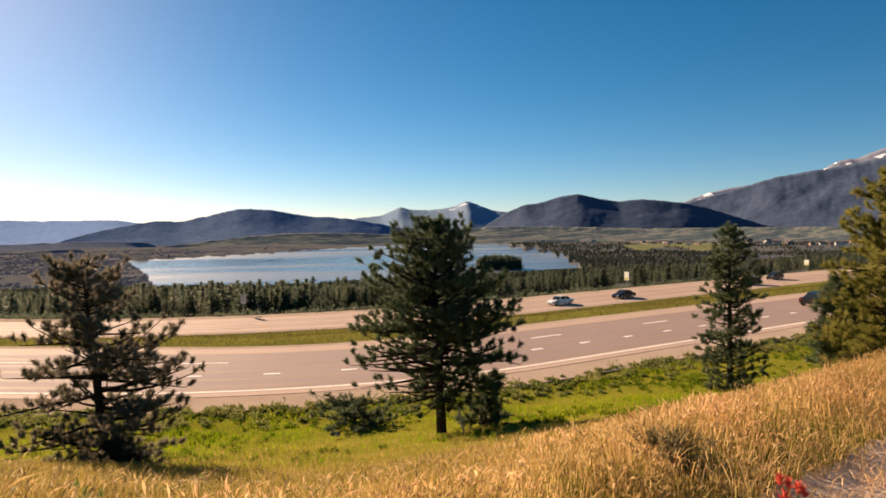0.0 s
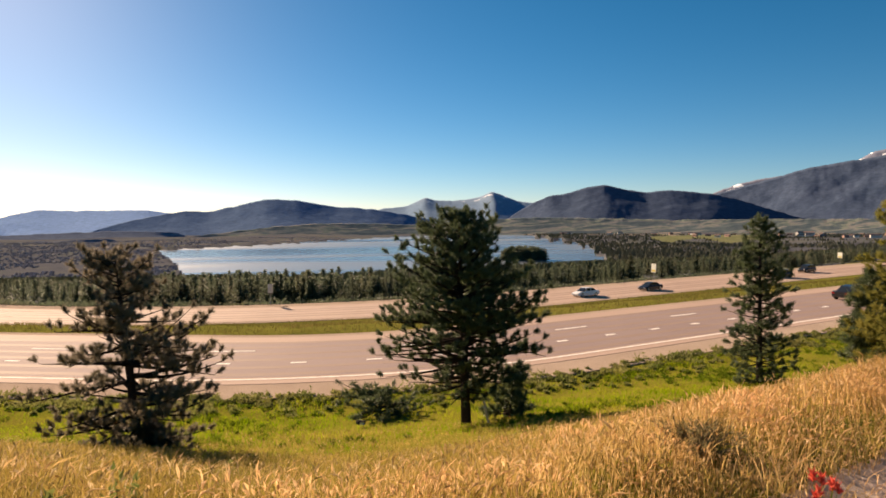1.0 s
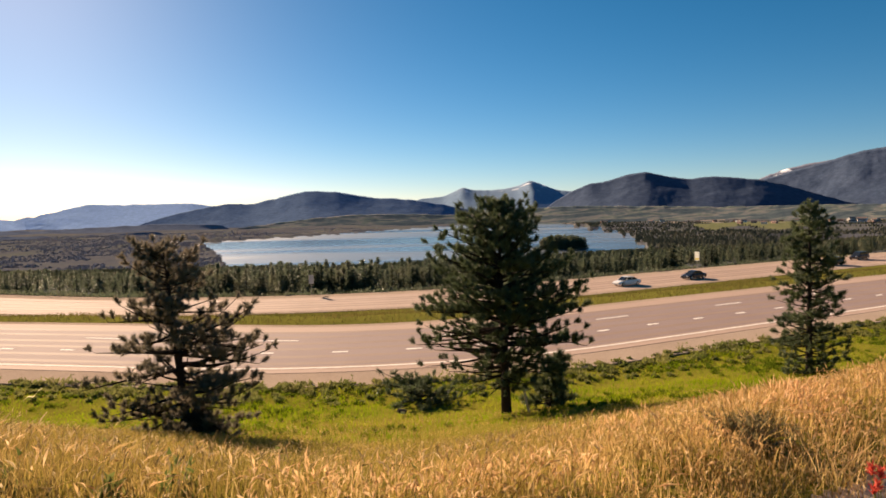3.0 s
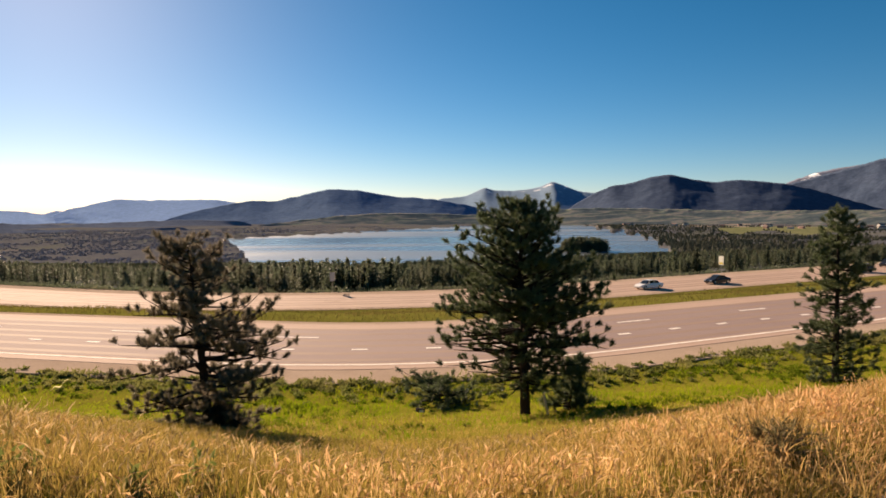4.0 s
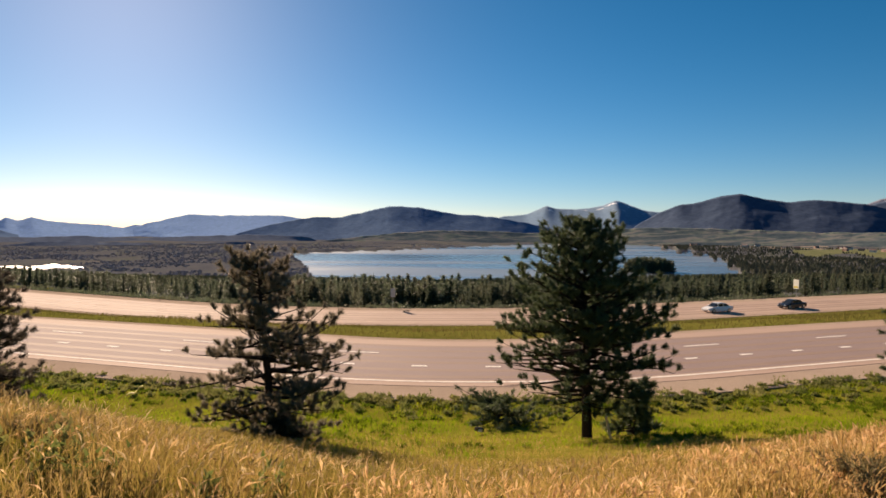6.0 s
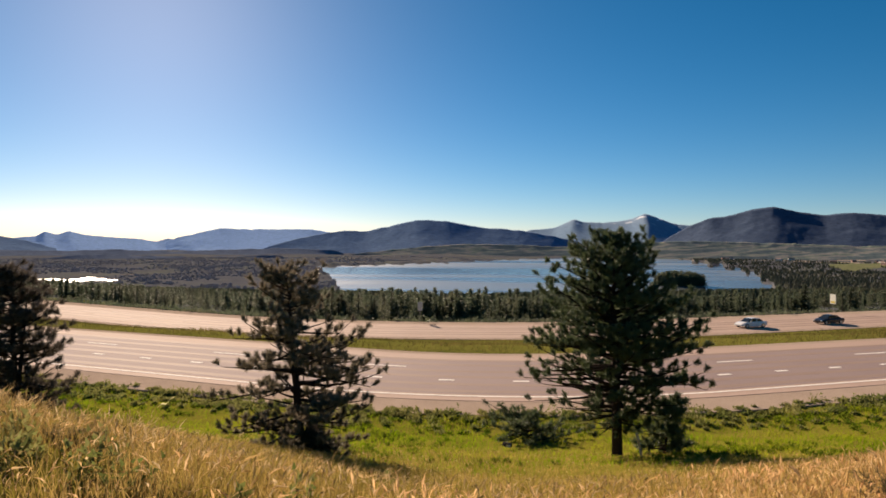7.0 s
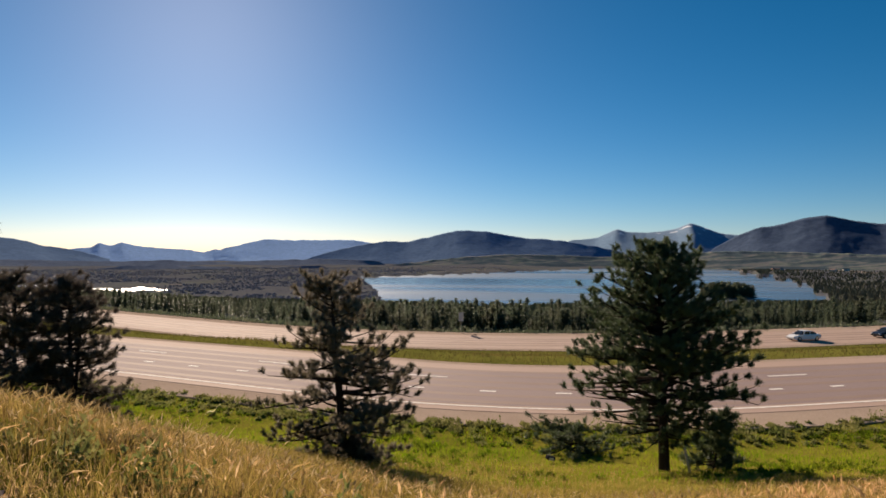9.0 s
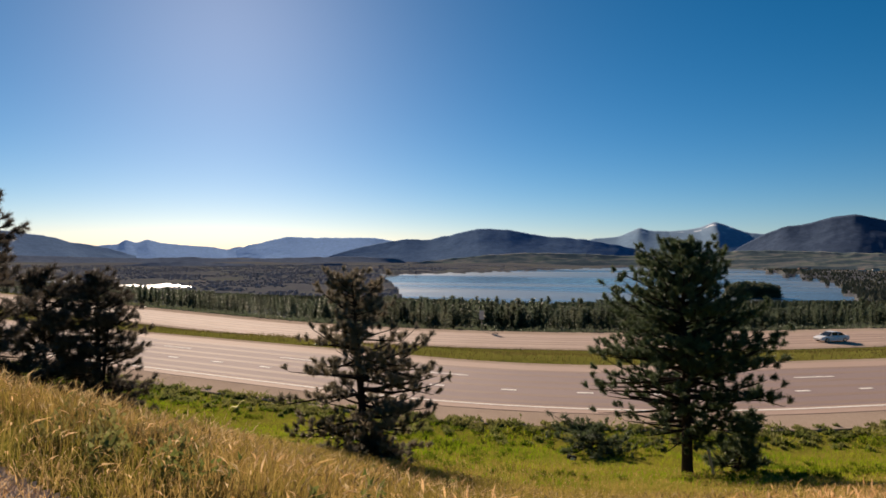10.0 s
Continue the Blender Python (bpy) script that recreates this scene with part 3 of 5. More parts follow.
# ---- pines ----
def tube(points, radii, sides=5):
    """Corners and triangles of a tapered tube along points."""
    pts = np.asarray(points, dtype=float)
    n = len(pts)
    d = np.gradient(pts, axis=0)
    d /= np.linalg.norm(d, axis=1)[:, None] + 1e-9
    ref = np.where(np.abs(d[:, 2:3]) > 0.9, np.array([[1.0, 0, 0]]), np.array([[0, 0, 1.0]]))
    u = np.cross(d, ref)
    u /= np.linalg.norm(u, axis=1)[:, None] + 1e-9
    v = np.cross(d, u)
    a = np.arange(sides) * 2 * math.pi / sides
    ring = u[:, None] * np.cos(a)[None, :, None] + v[:, None] * np.sin(a)[None, :, None]
    verts = (pts[:, None] + ring * np.asarray(radii)[:, None, None]).reshape(-1, 3)
    tris = []
    for i in range(n - 1):
        for j in range(sides):
            k = (j + 1) % sides
            b, c = i * sides, (i + 1) * sides
            tris += [(b + j, b + k, c + k), (b + j, c + k, c + j)]
    return verts, np.array(tris)


def join(pieces):
    vs, ts, off = [], [], 0
    for v, t in pieces:
        vs.append(v)
        ts.append(np.asarray(t) + off)
        off += len(v)
    return np.vstack(vs), np.vstack(ts)


def tufts(at, way, rng, blades, length, width, twig):
    """Needle brushes: blades that splay from the last stretch of each twig."""
    n = len(at)
    at, way = np.repeat(at, blades, 0), np.repeat(way, blades, 0)
    rnd = rng.normal(size=(n * blades, 3))
    rnd -= way * (rnd * way).sum(1)[:, None]
    rnd /= np.linalg.norm(rnd, axis=1)[:, None] + 1e-9
    back = rng.random((n * blades, 1))
    base = at - way * twig * back
    d = way * (0.35 + 0.75 * (1 - back)) + rnd * (0.55 + 0.35 * back)
    d /= np.linalg.norm(d, axis=1)[:, None]
    side = np.cross(d, rng.normal(size=d.shape))
    side /= np.linalg.norm(side, axis=1)[:, None] + 1e-9
    ln = length * (0.7 + 0.6 * rng.random((n * blades, 1)))
    w = width * (0.7 + 0.6 * rng.random((n * blades, 1)))
    verts = np.stack([base - side * w * 0.5, base + side * w * 0.5, base + d * ln], 1).reshape(-1, 3)
    return verts, np.arange(len(verts)).reshape(-1, 3)


def pine_meshes(height, profile, seed, needles, crown_from=0.1, gap=0.27, limbs=(4, 6), trunk_r=0.13, lean=(0.0, 0.0), bend=0.0,
                blades=22, length=0.13, width=0.015, twig_gap=0.13, twig_len=0.34, thin=None, fork=False, up=0.0, sides=7, whorl=0.5, bare=0.22, stray=1.2, lift=(0.1, 0.75)):
    """Trunk, branch and crown meshes. profile: rows of height share, reach to -x, reach to +x (shares of the height).
    thin: share of twigs kept, as a function of height share and of the limb's heading."""
    rng = np.random.default_rng(seed)

    def axis(z):
        f = z / height
        return np.array([lean[0] * z + bend * math.sin(f * 3.0) * height, lean[1] * z + 0.4 * bend * math.sin(f * 4.2) * height, z])
    zs = np.linspace(-0.25, height * 0.985, 16)
    trunk = [tube([axis(z) for z in zs], [trunk_r * max(0.06, (1 - max(z, 0) / height)) ** 0.85 * (1.35 if z < 0.1 else 1.0) for z in zs], sides)]
    if fork:
        f0 = height * 0.12
        pts = [axis(f0) + np.array([0.10 * (z - f0) ** 0.8 * fork, 0.05 * (z - f0), z - f0]) for z in np.linspace(f0, height * 0.8, 9)]
        trunk.append(tube(pts, np.linspace(trunk_r * 0.7, 0.02, 9), sides))
    fr, le, ri = [p[0] for p in profile], [p[1] for p in profile], [p[2] for p in profile]
    wood, at, way = [], [], []
    z = crown_from * height
    while z < height * 0.985:
        f = z / height
        for k in range(rng.integers(limbs[0], limbs[1] + 1)):
            ang = rng.random() * 2 * math.pi
            ca = math.cos(ang)
            share = np.interp(f, fr, le) * (1 - ca) / 2 + np.interp(f, fr, ri) * (1 + ca) / 2
            L = height * share * (rng.uniform(0.45, 1.0) if rng.random() < 0.6 else rng.uniform(0.92, stray))
            if L < 0.06:
                continue
            z0 = z + rng.uniform(-whorl, whorl) * gap
            p0 = axis(min(z0, height * 0.97))
            h = np.array([ca, math.sin(ang), 0.0])
            rise = -0.14 + 0.5 * f ** 1.3 + up + rng.uniform(-0.26, 0.26)
            curl = rng.uniform(-0.08, 0.34)
            side = np.array([-h[1], h[0], 0])
            sway = rng.uniform(-0.38, 0.38)

            def on(t):
                return p0 + L * (h * t + side * sway * t * t + np.array([0, 0, rise * t + curl * t * t]))
            ts = np.linspace(0, 1, 6)
            limb = [tube([on(t) for t in ts], np.interp(ts, [0, 1], [0.014 + 0.018 * L, 0.009]), 4)]
            wood.append(limb)
            keep = (1.0 if thin is None else thin(f, ca)) * rng.choice([0.65, 0.9, 1.0, 1.2])
            start = bare if L > 0.7 else 0.05
            m = max(2, int(L * (1 - start) / twig_gap))
            for q, t in enumerate(np.linspace(start, 1, m)):
                if q < m - 1 and rng.random() > keep:
                    continue
                b = on(t)
                tl = twig_len * (1.15 - 0.55 * t) * rng.uniform(0.6, 1.25) * min(1, 0.35 + L)
                sgn = 1 if q % 2 else -1
                for sg in ((sgn,) if t < 0.97 else (0,)):
                    d = h * rng.uniform(0.5, 0.9) + side * sg * rng.uniform(0.5, 1.0) + np.array([0, 0, rng.uniform(*lift)])
                    d /= np.linalg.norm(d)
                    e = b + d * tl
                    limb.append(tube([b, e], [0.006, 0.003], 3))
                    at.append(e)
                    way.append(d)
                    for extra in range(4):
                        d2 = d + rng.normal(size=3) * 0.8 + np.array([0, 0, 0.35])
                        d2 /= np.linalg.norm(d2)
                        at.append(b + d * tl * rng.uniform(0.55, 1.0) + d2 * length * 0.9)
                        way.append(d2)
        z += gap * (1.0 - 0.35 * f)
    tip = axis(height * 0.97)
    for q in range(5):
        d = np.array([rng.normal() * 0.25, rng.normal() * 0.25, 1.0])
        d /= np.linalg.norm(d)
        at.append(tip + d * (0.03 * height * rng.uniform(0.4, 1.1)))
        way.append(d)
    tv, tt = join(trunk)
    nv, nt = tufts(np.array(at), np.array(way), rng, blades, length, width, length * 1.3)
    return (np_mesh("trunk", tv, tt, [M["bark"]], True), [np_mesh("branch", *join(limb), [M["bark"]], True) for limb in wood], np_mesh("crown", nv, nt, [needles]))


def set_tree(name, meshes, label, x, y, turn=0.0, sink=0.1, group="", category="tree"):
    root = new(name)
    part_mesh("trunk", meshes[0], root)
    for me in meshes[1]:
        part_mesh("branch", me, root)
    part_mesh("crown", meshes[2], root)
    root.matrix_basis = pose(x, y, float(ground_height(x, y)) - sink, 0, 0, turn)
    tagged(root, label, category, group)
    return root


broad = [(0.0, 0.12, 0.16), (0.07, 0.3, 0.30), (0.18, 0.36, 0.34), (0.3, 0.41, 0.44), (0.38, 0.43, 0.43), (0.5, 0.36, 0.37), (0.6, 0.29, 0.29), (0.72, 0.19, 0.20), (0.8, 0.17, 0.16), (0.91, 0.14, 0.13), (1.0, 0.05, 0.05)]
set_tree("pine_tree", pine_meshes(5.9, [(f, a * 1.08, b * 1.08) for f, a, b in broad], 11, M["needles_dry"], 0.03, 0.40, (7, 9), 0.17, (-0.085, 0.0), 0.006, blades=46, length=0.125, width=0.013, twig_len=0.42, twig_gap=0.12,
                                  thin=lambda f, c: 0.76 if f > 0.66 else 0.62, whorl=0.34, bare=0.3, stray=1.0, lift=(0.4, 1.5)),
         "broad open pine with brownish needles and bare limbs", -5.95, 19.7, 0, 0.3)
tall = [(0.0, 0.0, 0.0), (0.13, 0.05, 0.05), (0.18, 0.22, 0.10), (0.25, 0.31, 0.29), (0.33, 0.34, 0.34), (0.43, 0.36, 0.345), (0.525, 0.34, 0.31), (0.62, 0.31, 0.29), (0.70, 0.25, 0.235), (0.77, 0.255, 0.22), (0.85, 0.185, 0.16), (0.92, 0.10, 0.09), (0.97, 0.05, 0.035), (1.0, 0.015, 0.015)]
set_tree("pine_tree", pine_meshes(7.9, [(f, a * 1.08, b * 1.08) for f, a, b in tall], 23, M["needles"], 0.15, 0.33, (10, 12), 0.2, (-0.03, 0.0), 0.004, blades=48, length=0.135, width=0.014, twig_len=0.44, twig_gap=0.155,
                                  thin=lambda f, c: 0.84 if f > 0.44 or c > 0.1 else 0.34, whorl=0.4, bare=0.3, stray=1.0, lift=(0.2, 1.1)), "tall dense green pine with a bare lower trunk", 4.2, 23.2, 0, 0.15)
slim = [(0.0, 0.1, 0.1), (0.08, 0.19, 0.23), (0.22, 0.23, 0.25), (0.4, 0.21, 0.21), (0.55, 0.2, 0.22), (0.7, 0.16, 0.16), (0.85, 0.10, 0.10), (1.0, 0.03, 0.03)]
set_tree("pine_tree", pine_meshes(7.9, [(f, a * 0.74, b * 0.74) for f, a, b in slim], 31, M["needles"], 0.04, 0.4, (7, 9), 0.16, (-0.01, 0.0), 0.004, thin=lambda f, c: 0.7, blades=40, length=0.15, width=0.016, twig_len=0.44, twig_gap=0.17, whorl=0.22, stray=1.12, lift=(0.1, 0.9)),
         "slender layered green pine above the road bank", 18.9, 27.6, 0, 0.2)
full = [(0.0, 0.2, 0.2), (0.1, 0.27, 0.27), (0.3, 0.28, 0.28), (0.5, 0.25, 0.25), (0.7, 0.19, 0.19), (0.85, 0.12, 0.12), (1.0, 0.03, 0.03)]
set_tree("pine_tree", pine_meshes(7.9, full, 41, M["needles_bright"], 0.02, 0.34, (7, 9), 0.2, (0.0, 0.0), 0.004, blades=36, length=0.17, width=0.016, twig_len=0.5, twig_gap=0.18),
         "bushy yellow-green pine beside tall dry grass", 20.15, 19.7, 0, 0.3)
set_tree("pine_tree", pine_meshes(4.5, [(f, a * 0.75, b * 0.75) for f, a, b in slim], 43, M["needles"], 0.03, 0.36, (6, 8), 0.14, (0.0, 0.0), 0.004, blades=28, length=0.22, width=0.026, twig_len=0.5, twig_gap=0.15),
         "dark young pine tucked beside a larger one", 20.0, 22.3, 40, 0.2)
set_tree("pine_tree", pine_meshes(6.1, [(f, a * 1.0, b * 1.0) for f, a, b in full], 51, M["needles_dark"], 0.04, 0.30, (7, 8), 0.15, (-0.03, 0.0), 0.004, blades=36, length=0.17, width=0.016, twig_len=0.5, twig_gap=0.18, fork=1.0),
         "dense dark pine with a forked stem on the slope", -17.9, 23.0, 0, 0.25)
thin_shape = [(0.0, 0.05, 0.05), (0.15, 0.16, 0.16), (0.5, 0.2, 0.2), (0.8, 0.13, 0.13), (1.0, 0.03, 0.03)]
set_tree("pine_tree", pine_meshes(5.9, thin_shape, 57, M["needles_dark"], 0.12, 0.36, (4, 5), 0.10, (0.01, 0.0), 0.004, blades=26, length=0.22, width=0.026, twig_len=0.45, twig_gap=0.17),
         "thin open pine with a straight stem", -18.9, 21.3, 0, 0.25)
set_tree("pine_tree", pine_meshes(7.4, slim, 61, M["needles_dark"], 0.04, 0.34, (6, 8), 0.19, (0.0, 0.0), 0.004, blades=36, length=0.17, width=0.016, twig_len=0.5, twig_gap=0.18),
         "tall dark pine at the edge of the slope", -17.8, 17.2, 0, 0.25)
low_shape = [(0.0, 0.5, 0.45), (0.3, 0.6, 0.5), (0.6, 0.45, 0.4), (1.0, 0.1, 0.1)]
set_tree("young_pine", pine_meshes(1.9, [(f, a * 0.75, b * 0.75) for f, a, b in low_shape], 71, M["needles"], 0.03, 0.26, (5, 7), 0.06, (0.1, 0.0), 0.01, thin=lambda f, c: 0.6, blades=26, length=0.17, width=0.022, twig_len=0.35, twig_gap=0.12),
         "dark bushy young pine beside the tall one's trunk", 5.9, 23.6, 0, 0.08)
set_tree("young_pine", pine_meshes(0.75, [(f, a * 1.1, b * 1.3) for f, a, b in low_shape], 79, M["needles_dark"], 0.03, 0.14, (7, 9), 0.04, (0.1, 0.0), 0.01, blades=30, length=0.13, width=0.013, twig_len=0.25, twig_gap=0.09),
         "dark seedling pine at the foot of the broad one", -5.6, 19.45, 0, 0.05)
set_tree("young_pine", pine_meshes(0.9, [(0.0, 2.3, 1.9), (0.5, 2.0, 1.5), (1.0, 0.5, 0.3)], 73, M["needles"], 0.05, 0.2, (7, 9), 0.05, (-0.1, 0.0), 0.01, blades=24, length=0.16, width=0.02, twig_len=0.35, twig_gap=0.16, up=0.12,
                                   thin=lambda f, c: 0.6), "low spreading green pine by the roadside ditch", 1.3, 27.4, 0, 0.1)


# ---- shrubs ----
def leaf_cloud(centres, radii, heights, rng, leaves, size):
    """Small leaves spread through rounded, uneven clumps."""
    n = len(centres)
    c, r, h = np.repeat(centres, leaves, 0), np.repeat(radii, leaves), np.repeat(heights, leaves)
    d = rng.normal(size=(n * leaves, 3))
    d /= np.linalg.norm(d, axis=1)[:, None]
    d[:, 2] = np.abs(d[:, 2])
    k = rng.random(n * leaves) ** 0.4 * (1 + 0.25 * np.sin(d[:, 0] * 5 + c[:, 0] * 3) + 0.2 * np.sin(d[:, 1] * 6 + c[:, 1] * 2))
    p = c + d * np.stack([r, r, h], -1) * k[:, None]
    u = rng.normal(size=p.shape)
    u[:, 2] = np.abs(u[:, 2]) + 0.6
    u /= np.linalg.norm(u, axis=1)[:, None]
    w = np.cross(u, rng.normal(size=p.shape))
    w /= np.linalg.norm(w, axis=1)[:, None] + 1e-9
    s = size * (0.6 + 0.9 * rng.random((n * leaves, 1)))
    verts = np.stack([p - w * s * 0.28, p + w * s * 0.28, p + u * s + w * s * 0.1], 1).reshape(-1, 3)
    return verts, np.arange(len(verts)).reshape(-1, 3)


def ditch_shrubs():
    rng = np.random.default_rng(5)
    a = rng.uniform(-62, 62, 1500)
    off = 44.7 + np.abs(rng.normal(size=1500)) * 1.7
    xy, _ = along(a, off, C1, TH1, 45.0)
    z = ground_height(xy[:, 0], xy[:, 1])
    size = rng.uniform(0.07, 0.18, 1500) + 0.22 * (rng.random(1500) < 0.12)
    v, t = leaf_cloud(np.c_[xy, z], size * 1.6, size, rng, 60, 0.13)
    tagged(new("roadside_shrubs", np_mesh("roadside_shrubs", v, t, [M["sage"]])), "grey-green low shrubs along the road ditch", "shrubs", kind="stuff")


ditch_shrubs()


def bank_weeds():
    rng = np.random.default_rng(15)
    a, off = rng.uniform(-45, 48, 3000), 46.5 + 11.0 * rng.random(3000) ** 1.3
    xy, _ = along(a, off, C1, TH1, 45.0)
    keep = rng.random(3000) < clumpy_patch(xy[:, 0], xy[:, 1])
    xy, n = xy[keep], int(keep.sum())
    size = rng.uniform(0.04, 0.13, n)
    v, t = leaf_cloud(np.c_[xy, ground_height(xy[:, 0], xy[:, 1])], size * 2.6, size * 1.5, rng, 42, 0.09)
    tagged(new("bank_weeds", np_mesh("bank_weeds", v, t, [M["weed"]])), "patches of leafy green weeds on the bank", "weeds", kind="stuff")


def clumpy_patch(x, y):
    return np.clip(0.35 + 0.9 * wobble(x, y, 0.45, 11.0), 0, 1)


bank_weeds()


# ---- grass ----
def grass(name, label, xy, tall_by, width, material, seed, bend=0.5, heads=0.0, drift=(0.25, -0.1), head_size=0.005, head_mat=None):
    """Curved tapering blades; a share of them carry drooping seed heads."""
    rng = np.random.default_rng(seed)
    n = len(xy)
    base = np.c_[xy, ground_height(xy[:, 0], xy[:, 1]) - 0.02]
    h = np.asarray(tall_by) * rng.uniform(0.65, 1.2, n)
    ang = rng.random(n) * 2 * math.pi
    b = bend * rng.uniform(0.2, 1.0, n)
    dirn = np.stack([np.cos(ang) * b + drift[0] * b, np.sin(ang) * b + drift[1] * b], -1)
    face = rng.random(n) * 2 * math.pi
    side = np.stack([np.cos(face), np.sin(face), np.zeros(n)], -1)
    w = width * rng.uniform(0.6, 1.3, n)

    def at(t):
        return base + np.c_[dirn * (h * t * t)[:, None], h * t * (1 - 0.28 * b * t)]
    rows = []
    for t, k in ((0.0, 1.0), (0.4, 0.85), (0.75, 0.55)):
        p = at(np.full(n, t))
        rows += [p - side * (w * k * 0.5)[:, None], p + side * (w * k * 0.5)[:, None]]
    rows.append(at(np.full(n, 1.0)))
    verts = np.stack(rows, 1).reshape(-1, 3)
    o = np.arange(n)[:, None] * 7
    tri = np.array([[0, 1, 3], [0, 3, 2], [2, 3, 5], [2, 5, 4], [4, 5, 6]])
    tris = (o[:, None] + tri[None]).reshape(-1, 3)
    pieces = [(verts, tris)]
    if heads:
        k = rng.random(n) < heads
        m = int(k.sum())
        lo, mid, hi = at(np.full(n, 0.8))[k], at(np.full(n, 0.95))[k], at(np.full(n, 1.14))[k]
        sd = side[k]
        up = np.cross(hi - lo, sd)
        up /= np.linalg.norm(up, axis=1)[:, None] + 1e-9
        hw = (head_size * (0.7 + rng.random(m)))[:, None]
        droop = np.c_[dirn[k] * 0.05, -0.02 * np.ones(m)]
        hv = np.stack([lo, mid - sd * hw, mid + sd * hw, hi + droop, lo, mid - up * hw, mid + up * hw, hi + droop], 1).reshape(-1, 3)
        ho = np.arange(m)[:, None] * 8
        ht = np.array([[0, 1, 2], [1, 3, 2], [4, 5, 6], [5, 7, 6]])
        pieces.append((hv, (ho[:, None] + ht[None]).reshape(-1, 3)))
    v, t = join(pieces)
    index = np.zeros(len(t), dtype=int)
    index[5 * n:] = 1
    tagged(new(name, np_mesh(name, v, t, [material, head_mat or M["seed_head"]], False, index)), label, "grass", kind="stuff")


def scatter(n, x0, x1, y0, y1, keep, seed):
    rng = np.random.default_rng(seed)
    p = np.stack([rng.uniform(x0, x1, n), rng.uniform(y0, y1, n)], -1)
    return p[keep(p[:, 0], p[:, 1], rng.random(n))]


def in_view(x, y):
    return np.abs(np.degrees(np.arctan2(x, y + 0.3))) < 52


def clumpy(x, y, s, seed):
    return 0.5 + 0.5 * wobble(x, y, s, seed)


tall_xy = scatter(440000, -15, 13, 2.8, 15, lambda x, y, r: in_view(x, y) & (y > path_edge(x) + 0.15 * wobble(x, y, 3.0)) & (r < (0.1 + 0.9 * clumpy(x, y, 3.3, 2.0))
                  * np.clip(1.25 - (y - path_edge(x)) / np.interp(x, [-6, 1, 4], [5.5, 3.0, 3.4]), 0, 1) * np.interp(x, [-6, -2, 2], [0.4, 0.45, 1.0])), 1)
sun_side = tall_xy[:, 0] + 0.6 * wobble(tall_xy[:, 0], tall_xy[:, 1], 1.4, 9.0) > -0.4
for side_xy, label, mat, head_mat, scale, heads, head_size in ((tall_xy[sun_side], "tall dry golden grass with drooping seed heads", M["gold"], M["seed_head"], ([-3, 1.5, 4, 6], [0.66, 0.56, 0.54, 0.6]), 0.6, 0.0058),
                                                    (tall_xy[~sun_side], "rust-brown grass with small seed heads", M["rust"], M["rust_head"], ([-6, -3, 0], [0.86, 0.7, 0.6]), 0.2, 0.0048)):
    grass("tall_dry_grass", label, side_xy, (0.20 + 0.20 * clumpy(side_xy[:, 0], side_xy[:, 1], 1.1, 3.0) + 0.26 * clumpy(side_xy[:, 0], side_xy[:, 1], 4.1, 6.0)) * np.interp(side_xy[:, 0], *scale)
          * np.interp(side_xy[:, 1] - path_edge(side_xy[:, 0]), [0.0, 0.9], [0.5, 1.0]), 0.0045, mat, 2, 0.32, heads, head_size=head_size, head_mat=head_mat)
under_xy = scatter(90000, -8.5, 8.5, 2.0, 9.5, lambda x, y, r: in_view(x, y) & (y > path_edge(x) - 0.1) & (r < 0.25 + 0.75 * clumpy(x, y, 1.3, 7.0)), 8)
dry_side = under_xy[:, 0] + 0.8 * wobble(under_xy[:, 0], under_xy[:, 1], 1.7, 3.0) > 1.6
for low_xy, label, mat in ((under_xy[dry_side], "short dry grass between the golden stems", M["gold"]), (under_xy[~dry_side], "olive green grass between the dry stems", M["mixed"])):
    grass("low_grass", label, low_xy, 0.14 + 0.24 * clumpy(low_xy[:, 0], low_xy[:, 1], 2.6, 6.0), 0.007, mat, 9, 0.65, 0.1, head_size=0.005)


def slope_weeds():
    rng = np.random.default_rng(25)
    n = 300
    x = rng.uniform(-9, 0.5, n)
    y = path_edge(x) + 0.4 + 6.5 * rng.random(n)
    keep = rng.random(n) < np.clip(0.1 + 1.3 * wobble(x, y, 0.9, 4.0), 0, 1)
    xy, n = np.c_[x, y][keep], int(keep.sum())
    size = rng.uniform(0.05, 0.13, n)
    v, t = leaf_cloud(np.c_[xy, ground_height(xy[:, 0], xy[:, 1])], size * 1.6, size * 2.2, rng, 80, 0.06)
    tagged(new("slope_weeds", np_mesh("slope_weeds", v, t, [M["sage"]])), "leafy green weeds among the dry grass", "weeds", kind="stuff")


slope_weeds()
mix_xy = scatter(210000, -24, 22, 3.5, 24, lambda x, y, r: in_view(x, y) & (y > path_edge(x) + 1.4) & (offset_from(x, y, C1, TH1) > 50) & (r < np.clip(1.25 - (y - path_edge(x)) / 24, 0.05, 1)), 3)
grass("slope_grass", "yellowing grass on the slope", mix_xy, (0.26 + 0.16 * clumpy(mix_xy[:, 0], mix_xy[:, 1], 0.6, 1.0)) * np.interp(mix_xy[:, 1], [8, 17], [1.0, 0.55]) * np.interp(mix_xy[:, 0], [0, 3], [1.0, 0.7]), 0.009, M["mixed"], 4, 0.55, 0.15, head_mat=M["rust_head"])
green_xy = scatter(190000, -40, 40, 9, 40, lambda x, y, r: in_view(x, y) & (offset_from(x, y, C1, TH1) > 45.6) & (r < (0.3 + 0.7 * clumpy(x, y, 0.7, 5.0)) * np.clip((60.5 - offset_from(x, y, C1, TH1)) / 5.5 + 0.35 * wobble(x, y, 0.5, 8.0), 0.02, 1)), 5)
